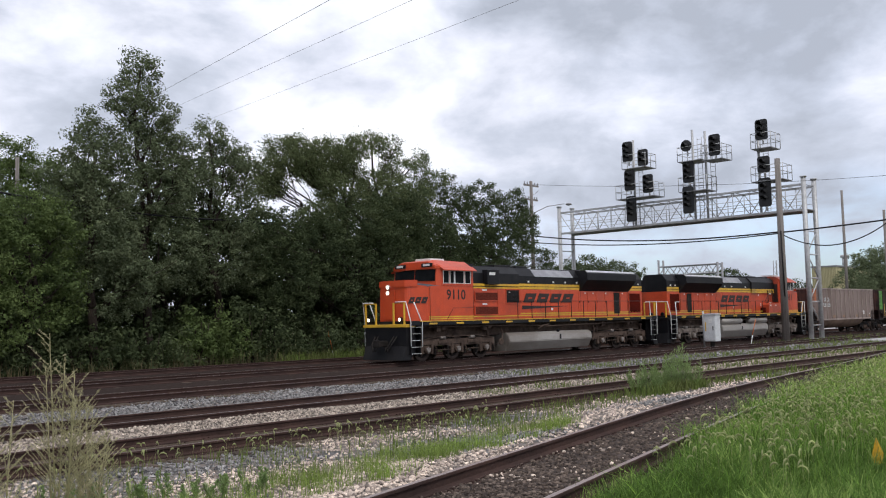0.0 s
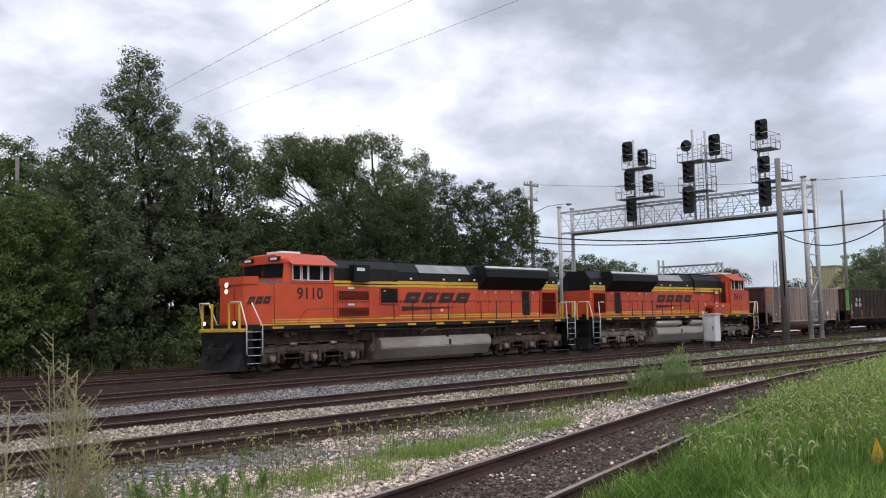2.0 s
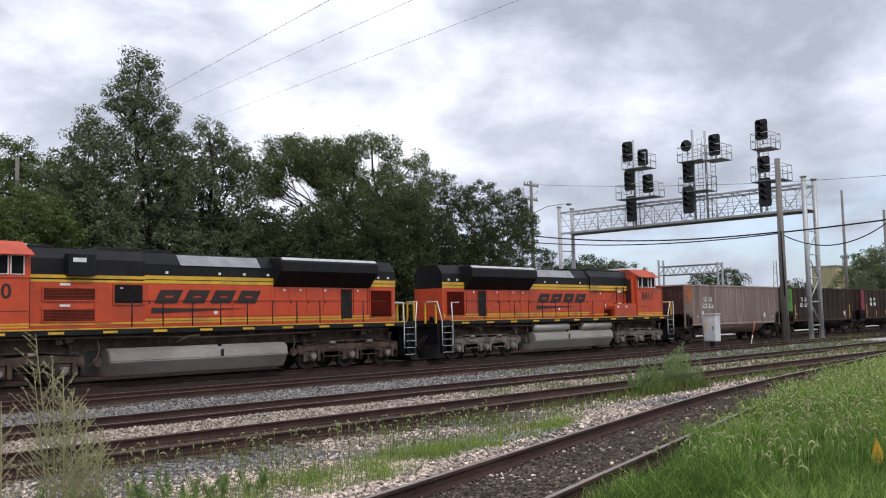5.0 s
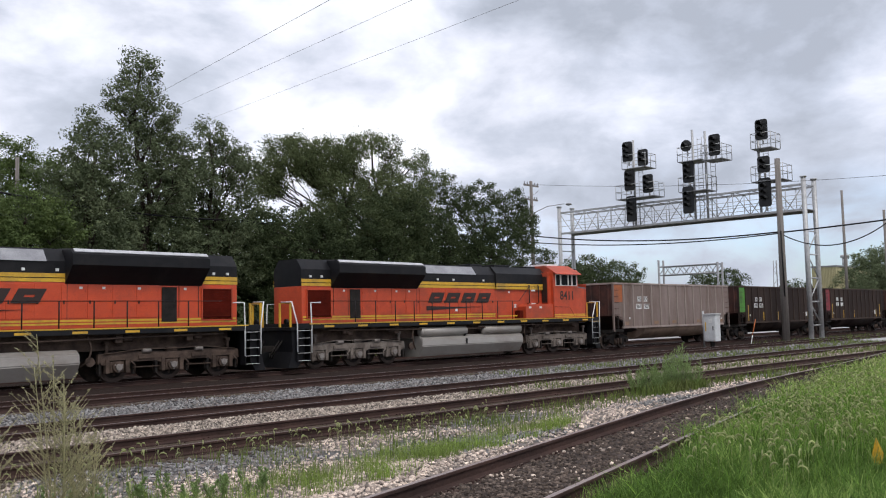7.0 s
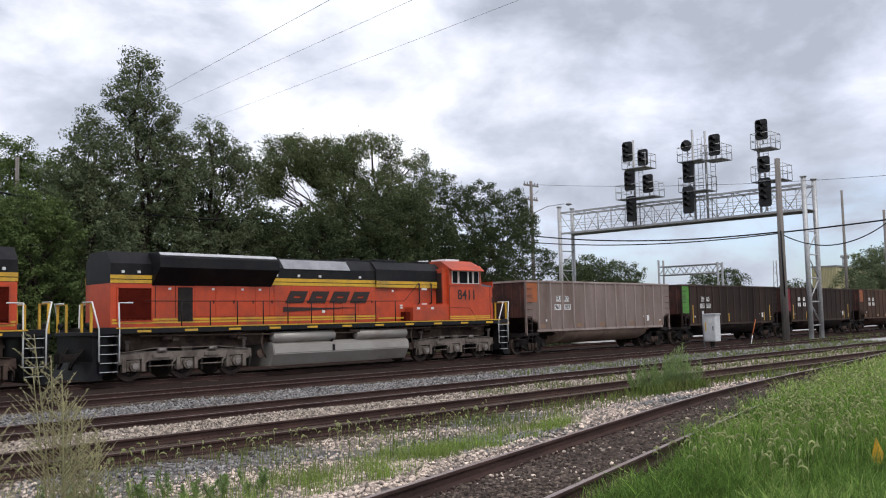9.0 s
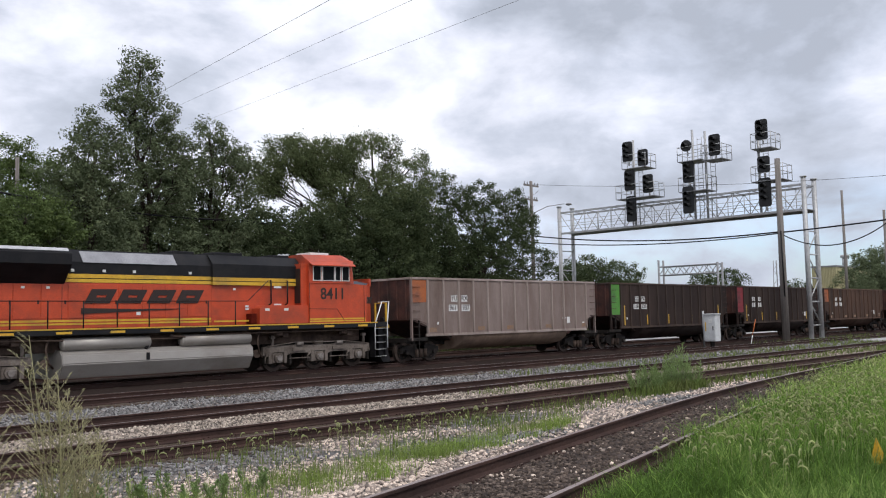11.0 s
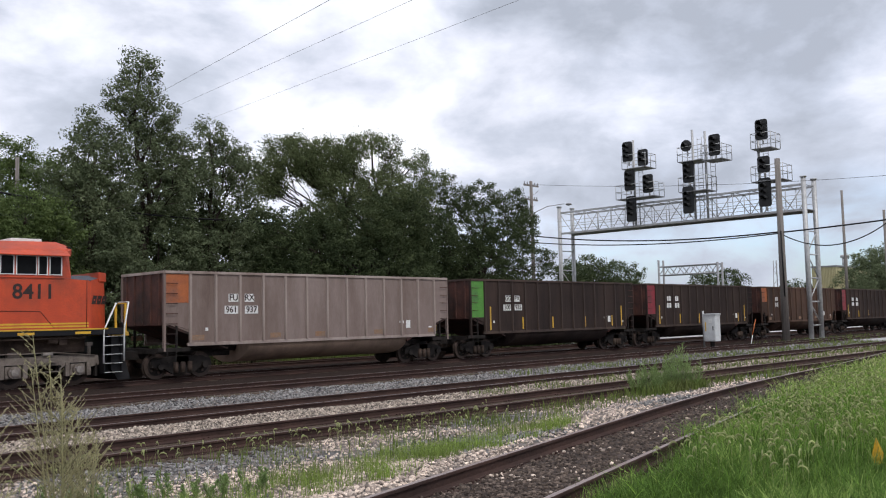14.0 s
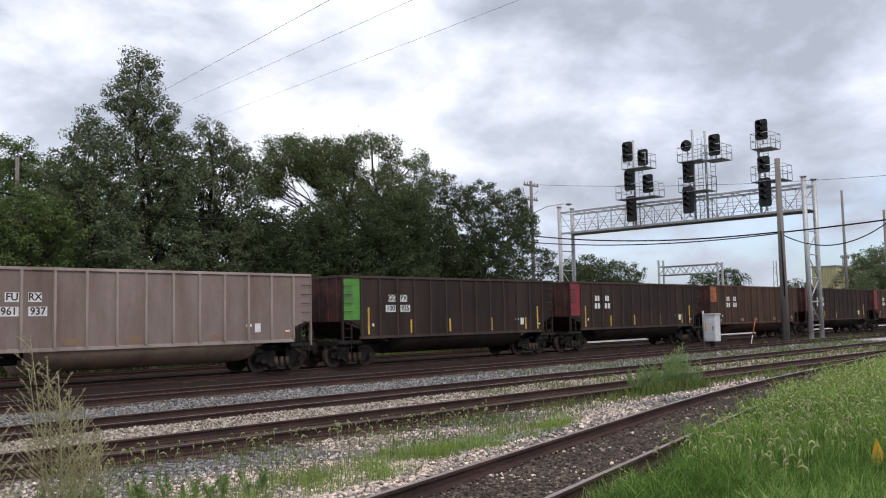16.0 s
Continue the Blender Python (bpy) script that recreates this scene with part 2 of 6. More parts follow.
def part(name, bm, material, parent=None, label="", m=None):
    """One mesh object, under a thing or a part."""
    mats = material if isinstance(material, (tuple, list)) else (material,)
    ob = new(name, bm if isinstance(bm, bpy.types.Mesh) else mesh_of(bm, name, *mats))
    if parent:
        ob.parent = parent
    if m is not None:
        ob.matrix_basis = m
    return tagged(ob, label)


def pieces(name, boxes, material, parent, label=""):
    """Small separate boxes, each a part of its own."""
    for b in boxes:
        bm = bmesh.new()
        box(bm, *b)
        part(name, bm, material, parent, label)


def thing(name, label, category, m=None, group="", kind=""):
    ob = new(name)
    ob.empty_display_size = 0.3
    if m is not None:
        ob.matrix_basis = m
    return tagged(ob, label, category, group, kind)


def raw_mesh(name, verts, faces, material, smooth=False):
    """From numpy arrays: verts (n, 3), faces (m, k)."""
    me = bpy.data.meshes.new(name)
    k = faces.shape[1]
    me.vertices.add(len(verts))
    me.vertices.foreach_set("co", verts.astype(np.float32).ravel())
    me.loops.add(faces.size)
    me.loops.foreach_set("vertex_index", faces.astype(np.int32).ravel())
    me.polygons.add(len(faces))
    me.polygons.foreach_set("loop_start", np.arange(0, faces.size, k, dtype=np.int32))
    me.polygons.foreach_set("use_smooth", np.full(len(faces), smooth))
    me.update(calc_edges=True)
    me.materials.append(material)
    return me


def words(text, size, depth=0.004):
    """Lettering in the built-in font as a mesh in the xz plane, facing -y, centred."""
    c = bpy.data.curves.new("lettering", "FONT")
    c.body, c.size, c.extrude, c.align_x, c.align_y = text, size, depth, "CENTER", "CENTER"
    c.resolution_u, c.offset = 3, size * 0.018
    tmp = new("lettering_tmp", c)
    me = bpy.data.meshes.new_from_object(tmp)
    bpy.data.objects.remove(tmp)
    me.transform(Matrix.Rotation(radians(90), 4, "X"))
    me.materials.clear()
    return me


# ---- ground ----
TRACK_Y = {"far": 36.6, "train": 30.59, "empty": 24.2, "middle": 17.95, "near": 13.9}
rng = np.random.default_rng(4)


def siding_z(x):
    """Rail top of the curving siding: it stands higher near the camera."""
    t = np.clip((np.asarray(x, float) - 14) / 24, 0, 1)
    return 0.30 * (1 - t * t * (3 - 2 * t))


def siding_y(x):
    """Centre line of the siding, running together with the near track far ahead."""
    x = np.asarray(x, float)
    near = 4.203 + 0.2486 * x - 0.00098 * x * x
    return np.where(x < 34, near, 11.522 + (x - 34) * 0.182 * (1 - np.clip((x - 34) / 42, 0, 1) * 0.62))


def ground_z(x, y):
    x, y = np.asarray(x, float), np.asarray(y, float)
    s = np.clip((y - siding_y(x) - 0.9) / 3.2, 0, 1)
    s = s * s * (3 - 2 * s)
    base = (siding_z(x) - 0.17) * (1 - s) + (-0.21) * s
    under = np.clip((1.9 - np.abs(y - siding_y(x))) / 0.5, 0, 1)
    base = base - 0.07 * under
    far = np.clip((y - 38.5) / 3.0, 0, 1)
    heap = 0.085 * np.clip(np.minimum(y - 14.75, 17.15 - y) / 0.2, 0, 1)
    return base + heap - 0.25 * far + 0.02 * np.sin(x * 0.9 + y * 1.7) * np.sin(y * 0.8 - x * 0.4)


def ground_material():
    # gravel tones darkened to paint the shade in gaps between the loose stones
    m = mat("trackside ground", (0.27, 0.232, 0.21), (0.12, 0.104, 0.096), scale=11, rough=0.97, bump=0.8, fine=30, spread=0.12, gloss=0.06,
            world_space=True, stain=(0.16, 0.14, 0.12), amount=0.35)
    n, l = m.node_tree.nodes, m.node_tree.links
    bsdf = n["Principled BSDF"]
    col = bsdf.inputs["Base Color"].links[0].from_socket
    sep3 = n.new("ShaderNodeSeparateXYZ")
    l.new(n.new("ShaderNodeNewGeometry").outputs["Position"], sep3.inputs[0])
    patch = node(n, "ShaderNodeTexNoise", Scale=0.5, Detail=5.0, Roughness=0.65)
    l.new(n.new("ShaderNodeNewGeometry").outputs["Position"], patch.inputs["Vector"])
    # soil and turf: beyond the far track and on the camera's side of the siding
    side = math_node(n, l, "SUBTRACT", math_node(n, l, "MULTIPLY", sep3.outputs[0], 0.2), math_node(n, l, "SUBTRACT", sep3.outputs[1], 3.2))
    side = math_node(n, l, "ADD", side, math_node(n, l, "MULTIPLY", patch.outputs[0], 1.5))
    near = ramp(n, [(0.0, (0, 0, 0)), (1.0, (1, 1, 1))])
    l.new(side, near.inputs[0])
    farther = math_node(n, l, "SUBTRACT", sep3.outputs[1], math_node(n, l, "ADD", 38.2, patch.outputs[0]))
    far = ramp(n, [(0.0, (0, 0, 0)), (1.0, (1, 1, 1))])
    l.new(farther, far.inputs[0])
    both = mixer(n, l, 1.0, near.outputs[0], far.outputs[0], "LIGHTEN")
    turf = mixer(n, l, patch.outputs[0], (0.06, 0.085, 0.022), (0.105, 0.085, 0.05))
    grey = ramp(n, [(0.52, (0, 0, 0)), (0.62, (1, 1, 1))])
    l.new(patch.outputs[0], grey.inputs[0])
    col = mixer(n, l, grey.outputs[0], col, mixer(n, l, 1.0, col, (0.72, 0.78, 0.86), "MULTIPLY"))
    l.new(mixer(n, l, both, col, turf), bsdf.inputs["Base Color"])
    return m


def build_ground():
    xs = np.concatenate(([-3000, -900, -300, -100, -50], np.arange(-30, 131, 0.8), [140, 160, 190, 240, 320, 500, 1000, 3000]))
    ys = np.concatenate(([-3000, -900, -300, -100, -40, -20], np.arange(-10, 60, 0.6), [64, 75, 100, 160, 300, 900, 3000]))
    X, Y = np.meshgrid(xs, ys)
    Z = ground_z(np.clip(X, -30, 130), np.clip(Y, -10, 60))
    v = np.stack([X, Y, Z], -1).reshape(-1, 3)
    i = np.arange(len(ys) - 1)[:, None] * len(xs) + np.arange(len(xs) - 1)[None]
    i = i.ravel()
    f = np.stack([i, i + 1, i + 1 + len(xs), i + len(xs)], -1)
    ob = new("ground", raw_mesh("ground", v, f, ground_material(), True))
    tagged(ob, "pale gravel and turf beside the railway tracks", "ground", kind="structure")


build_ground()


# ---- tracks ----
def rail_outline():
    s = [(0.0, 0.0), (0.030, 0.0), (0.036, -0.008), (0.036, -0.032), (0.012, -0.045), (0.010, -0.12), (0.070, -0.148), (0.070, -0.165)]
    return s + [(-a, b) for a, b in s[:0:-1]]


def rail_mesh(path, off, head):
    """A rail swept along path: a list of (x, y, z, dx, dy), off to one side."""
    o = rail_outline()
    k = len(o)
    v = []
    for x, y, z, dx, dy in path:
        for a, b in o:
            v.append((x - dy * (off + a), y + dx * (off + a), z + b))
    f = []
    for i in range(len(path) - 1):
        for j in range(k):
            f.append((i * k + j, i * k + (j + 1) % k, (i + 1) * k + (j + 1) % k, (i + 1) * k + j))
    me = raw_mesh("rail", np.array(v), np.array(f), RAIL)
    me.materials.append(head)
    for p in me.polygons:
        if abs(p.normal.z) > 0.9 and p.center.z > path[0][2] - 0.02 - 0.4 and p.index % k in (0, k - 1):
            p.material_index = 1
    return me


TIE_BM = bmesh.new()
box(TIE_BM, -0.115, 0.115, -1.3, 1.3, -0.17, 0.0, bevel=0.012)
TIE_MESH = mesh_of(TIE_BM, "tie", TIE)
PLATE_BM = bmesh.new()
for q in (-0.753, 0.753):
    box(PLATE_BM, -0.09, 0.09, q - 0.17, q + 0.17, 0.0, 0.016)
    for sx in (-0.05, 0.05):
        for sy in (-0.10, 0.10):
            box(PLATE_BM, sx - 0.014, sx + 0.014, q + sy - 0.014, q + sy + 0.014, 0.014, 0.04)
PLATE_MESH = mesh_of(PLATE_BM, "tie_plate", RAIL)


def track(label, path_of, x0, x1, head, ties, bury=0.0, bed=None, step=4.0, wide=2.1, drop=-0.30):
    th = thing("railway_track", label, "railway track", kind="structure")
    path = []
    for x in np.arange(x0, x1 + 0.1, step):
        y, z = path_of(x)
        y2, _ = path_of(x + 0.1)
        d = Vector((0.1, y2 - y, 0)).normalized()
        path.append((x, y, z, d.x, d.y))
    for off in (-0.753, 0.753):
        part("rail", rail_mesh(path, off, head), None, th)
    if bed:
        inner = min(1.45, wide - 0.05)
        w = [(-wide, drop), (-inner, -0.175), (-0.7, -0.165), (0.7, -0.165), (inner, -0.175), (wide, drop)]
        v, f = [], []
        for x, y, z, dx, dy in path:
            v += [(x - dy * a, y + dx * a, z + b) for a, b in w]
        for i in range(len(path) - 1):
            f += [(i * 6 + j, (i + 1) * 6 + j, (i + 1) * 6 + j + 1, i * 6 + j + 1) for j in range(5)]
        part("ballast_bed", raw_mesh("ballast_bed", np.array(v), np.array(f), bed), None, th)
    x = ties[0]
    r = random.Random(int(x1 * 7 + ties[1]))
    while x < ties[1]:
        y, z = path_of(x)
        y2, _ = path_of(x + 0.1)
        a = math.degrees(math.atan2(y2 - y, 0.1)) + r.uniform(-1.2, 1.2)
        t = part("tie", TIE_MESH, None, th, m=pose(x, y + r.uniform(-0.06, 0.06), z - 0.165 - bury + r.uniform(-0.008, 0.006), r.uniform(-0.4, 0.4), 0, a))
        part("tie_plate", PLATE_MESH, None, t)
        x += 0.53 + r.uniform(-0.02, 0.02)
    return th


track("rust-brown far track beside the trees", lambda x: (TRACK_Y["far"], 0.0), -60, 700, RAIL_DULL, (10, 60), 0.01, BALLAST_DARK, 20, 2.9, -0.185)
track("main track under the coal train", lambda x: (TRACK_Y["train"], 0.0), -60, 700, RAIL_TOP, (2, 80), 0.01, BALLAST_DARK, 20, 4.6, -0.185)
track("empty track beside the grey ballast", lambda x: (TRACK_Y["empty"], 0.0), -60, 700, RAIL_TOP, (2, 80), 0.01, BALLAST_BROWN, 20, 1.3)
track("empty middle track in pale ballast", lambda x: (TRACK_Y["middle"], 0.0), -60, 700, RAIL_TOP, (2, 60), 0.012, BALLAST_BROWN, 20, 1.0)
track("weedy near track in pale ballast", lambda x: (TRACK_Y["near"], 0.0), -60, 700, RAIL_DULL, (0, 50), 0.012, BALLAST_BROWN, 20, 1.0)
track("curving siding with worn rails and dark ballast", lambda x: (float(siding_y(x)), float(siding_z(x))), -16, 76, RAIL_WORN, (-2, 40), 0.012, BALLAST_SIDING, 0.8, 0.9, -0.22)

# ---- the train ----
WHEEL = {}


def wheelset_mesh(r, gauge=0.75):
    if r not in WHEEL:
        bm = bmesh.new()
        for s in (-1, 1):
            rod(bm, (0, s * gauge - 0.065, 0), (0, s * gauge + 0.065, 0), r, 28, mi=0)
            rod(bm, (0, s * (gauge - 0.08), 0), (0, s * (gauge - 0.05), 0), r + 0.028, 28, mi=0)
            rod(bm, (0, s * (gauge + 0.06), 0), (0, s * (gauge + 0.075), 0), r * 0.72, 24, mi=1)
            rod(bm, (0, s * (gauge + 0.06), 0), (0, s * (gauge + 0.13), 0), 0.13, 12, mi=0)
            for k in range(5):
                a = k * math.tau / 5
                rod(bm, (0.5 * r * math.cos(a), s * (gauge + 0.07), 0.5 * r * math.sin(a)), (0.5 * r * math.cos(a), s * (gauge + 0.084), 0.5 * r * math.sin(a)), 0.05, 8, mi=0)
        rod(bm, (0, -gauge, 0), (0, gauge, 0), 0.09, 10, mi=1)
        WHEEL[r] = mesh_of(bm, "wheelset", STEEL, DARK)
    return WHEEL[r]


def block(bm, x0, x1, z0, z1, y, lean=0.55, t=0.006):
    """A leaning flat block with one slot through its middle."""
    w, h = x1 - x0, z1 - z0

    def ring(u0, u1, q0, q1, yy):
        return [bm.verts.new((x0 + u * w + q * h * lean, yy, z0 + q * h)) for u, q in ((u0, q0), (u1, q0), (u1, q1), (u0, q1))]
    oa, ia, ob, ib = ring(0, 1, 0, 1, y - t), ring(0.34, 0.72, 0.42, 0.58, y - t), ring(0, 1, 0, 1, y + t), ring(0.34, 0.72, 0.42, 0.58, y + t)
    for p, q in ((oa, ia), (ib, ob), (ob, oa), (ia, ib)):
        for i in range(4):
            bm.faces.new((p[i], p[(i + 1) % 4], q[(i + 1) % 4], q[i]))
    bmesh.ops.recalc_face_normals(bm, faces=bm.faces)


def emblem(parent, x0, x1, z0, z1, y, turned=False):
    """Four plain leaning blocks over a tapering sweep: a railway's emblem as shapes."""
    w = (x1 - x0) / 4.55

    def place(bm):
        if turned:
            bmesh.ops.scale(bm, verts=bm.verts, vec=(-1, 1, 1), space=Matrix.Translation((-11.8, 0, 0)))
            bmesh.ops.reverse_faces(bm, faces=bm.faces)
    for k in range(4):
        bm = bmesh.new()
        block(bm, x0 + k * w * 1.16, x0 + k * w * 1.16 + w * 0.92, z0, z1, y)
        place(bm)
        part("emblem_block", bm, LETTER, parent, "dark leaning emblem block")
    bm = bmesh.new()
    prism(bm, [(x0 - 0.1, z0 - 0.36), (x0 - 0.1, z0 - 0.16), (x0 + 0.4 * (x1 - x0), z0 - 0.2), (x1 - 0.5, z0 - 0.2), (x0 + 0.5 * (x1 - x0), z0 - 0.27)], y - 0.006, y + 0.004, "y")
    place(bm)
    part("emblem_sweep", bm, LETTER, parent, "dark tapering sweep")


def truck_frame(cx):
    """A cast side beam with pedestal legs round three journal boxes on either side."""
    bm = bmesh.new()
    for s in (-1, 1):
        y0, y1 = sorted((s * 0.98, s * 1.14))
        outline = [(cx - 2.75, 0.98), (cx - 2.78, 0.66), (cx - 2.5, 0.60)]
        for ax in (-2.07, 0.0, 2.07):
            outline += [(cx + ax - 0.42, 0.62), (cx + ax - 0.34, 0.76), (cx + ax + 0.34, 0.76), (cx + ax + 0.42, 0.62)]
            if ax < 2:
                outline += [(cx + ax + 0.62, 0.70), (cx + ax + 1.45, 0.70)]
        outline += [(cx + 2.5, 0.60), (cx + 2.78, 0.66), (cx + 2.75, 0.98), (cx + 2.3, 1.03), (cx + 0.9, 1.03), (cx + 0.6, 1.0), (cx - 0.6, 1.0), (cx - 0.9, 1.03), (cx - 2.3, 1.03)]
        prism(bm, outline, y0, y1, "y")
        for ax in (-2.07, 0.0, 2.07):
            for o in (-0.36, 0.36):
                box(bm, cx + ax + o - 0.07, cx + ax + o + 0.07, *sorted((s * 0.97, s * 1.17)), 0.33, 0.80, 0, 0.015)
            box(bm, cx + ax - 0.25, cx + ax + 0.25, *sorted((s * 0.95, s * 1.12)), 0.34, 0.73, 0, 0.04)
            rod(bm, (cx + ax, s * 1.1, 0.53), (cx + ax, s * 1.24, 0.53), 0.185, 16)
            rod(bm, (cx + ax, s * 1.23, 0.53), (cx + ax, s * 1.29, 0.53), 0.115, 12, mi=2)
            for k in range(3):
                t = k * math.tau / 3 + 0.5
                rod(bm, (cx + ax + 0.145 * math.cos(t), s * 1.23, 0.53 + 0.145 * math.sin(t)), (cx + ax + 0.145 * math.cos(t), s * 1.265, 0.53 + 0.145 * math.sin(t)), 0.025, 6, mi=2)
            # brake hanger, shoe and rigging
            box(bm, cx + ax + 0.56, cx + ax + 0.64, y0, y1, 0.28, 0.72, 1, 0.01)
            box(bm, cx + ax - 0.66, cx + ax - 0.58, y0, y1, 0.28, 0.72, 1, 0.01)
            tube(bm, [(cx + ax + 0.46, s * 1.17, 0.72), (cx + ax + 0.62, s * 1.18, 0.58), (cx + ax + 0.62, s * 1.16, 0.34)], 0.025, 6)
        for ax in (-1.03, 1.03):
            rod(bm, (cx + ax - 0.16, s * 1.18, 1.06), (cx + ax + 0.16, s * 1.18, 1.06), 0.075, 12, mi=2)
            box(bm, cx + ax - 0.3, cx + ax + 0.34, *sorted((s * 1.141, s * 1.2)), 0.78, 0.93, 0, 0.02)
            rod(bm, (cx + ax - 0.5, s * 1.17, 0.5), (cx + ax + 0.5, s * 1.17, 0.5), 0.022, 6)
        for ax in (-2.45, 2.3):
            rod(bm, (cx + ax, s * 1.1, 1.0), (cx + ax, s * 1.1, 1.34), 0.06, 8)
            box(bm, cx + ax - 0.1, cx + ax + 0.1, *sorted((s * 1.0, s * 1.16)), 1.3, 1.42, 0, 0.015)
        tube(bm, [(cx - 2.6, s * 1.17, 0.98), (cx - 1.2, s * 1.2, 1.12), (cx, s * 1.2, 1.1), (cx + 1.2, s * 1.2, 1.14), (cx + 2.6, s * 1.17, 1.0)], 0.022, 5, 0)
        box(bm, cx - 0.2, cx + 0.2, *sorted((s * 0.98, s * 1.15)), 1.001, 1.16, 0, 0.02)
    box(bm, cx - 2.6, cx + 2.6, -0.9, 0.9, 0.72, 1.05, 1)
    return bm


def grille(th, x0, x1, z0, z1, y, s, slats, label="dark louvred intake grille", vertical=False, tone=None):
    """A framed louvre panel on the side s (-1 or 1) at half width y."""
    bm = bmesh.new()
    a, b = sorted((s * (y - 0.03), s * (y + 0.012)))
    box(bm, x0, x1, a, b, z0, z1, 1)
    for k in range(slats):
        if vertical:
            xa = x0 + (k + 0.5) * (x1 - x0) / slats
            box(bm, xa - 0.012, xa + 0.012, *sorted((s * y, s * (y + 0.035))), z0 + 0.03, z1 - 0.03)
        else:
            za = z0 + (k + 0.5) * (z1 - z0) / slats
            box(bm, x0 + 0.03, x1 - 0.03, *sorted((s * y, s * (y + 0.035))), za - 0.012, za + 0.012)
    for q in ((x0, x1, z0 - 0.02, z0 + 0.03), (x0, x1, z1 - 0.03, z1 + 0.02), (x0 - 0.02, x0 + 0.03, z0, z1), (x1 - 0.03, x1 + 0.02, z0, z1)):
        box(bm, q[0], q[1], *sorted((s * y, s * (y + 0.045))), q[2], q[3], 2)
    return part("grille", bm, (tone or BLACK, INTAKE if tone else DARK, ORANGE_DUSTY), th, label)


LOCO = 22.79


def steps(th, x, s, wide=0.62):
    bm = bmesh.new()
    for dx in (-wide / 2, wide / 2):
        box(bm, x + dx - 0.015, x + dx + 0.015, *sorted((s * 1.18, s * 1.5)), 0.36, 1.62)
    box(bm, x - wide / 2, x + wide / 2, *sorted((s * 1.12, s * 1.16)), 0.36, 1.7)
    well = part("step_well", bm, BLACK, th)
    for k in range(5):
        bm = bmesh.new()
        z = 0.40 + 0.3 * k
        box(bm, x - wide / 2, x + wide / 2, *sorted((s * 1.18, s * 1.52)), z - 0.02, z, 0)
        box(bm, x - wide / 2, x + wide / 2, *sorted((s * 1.52, s * 1.535)), z - 0.012, z + 0.003, 1)
        part("step", bm, (BLACK, WHITE), well, "black step with a white edge")


def grab(th, pts, r=0.028, material=None, name="handrail", label="white handrail"):
    bm = bmesh.new()
    tube(bm, pts, r, 6)
    return part(name, bm, material or WHITE, th, label)


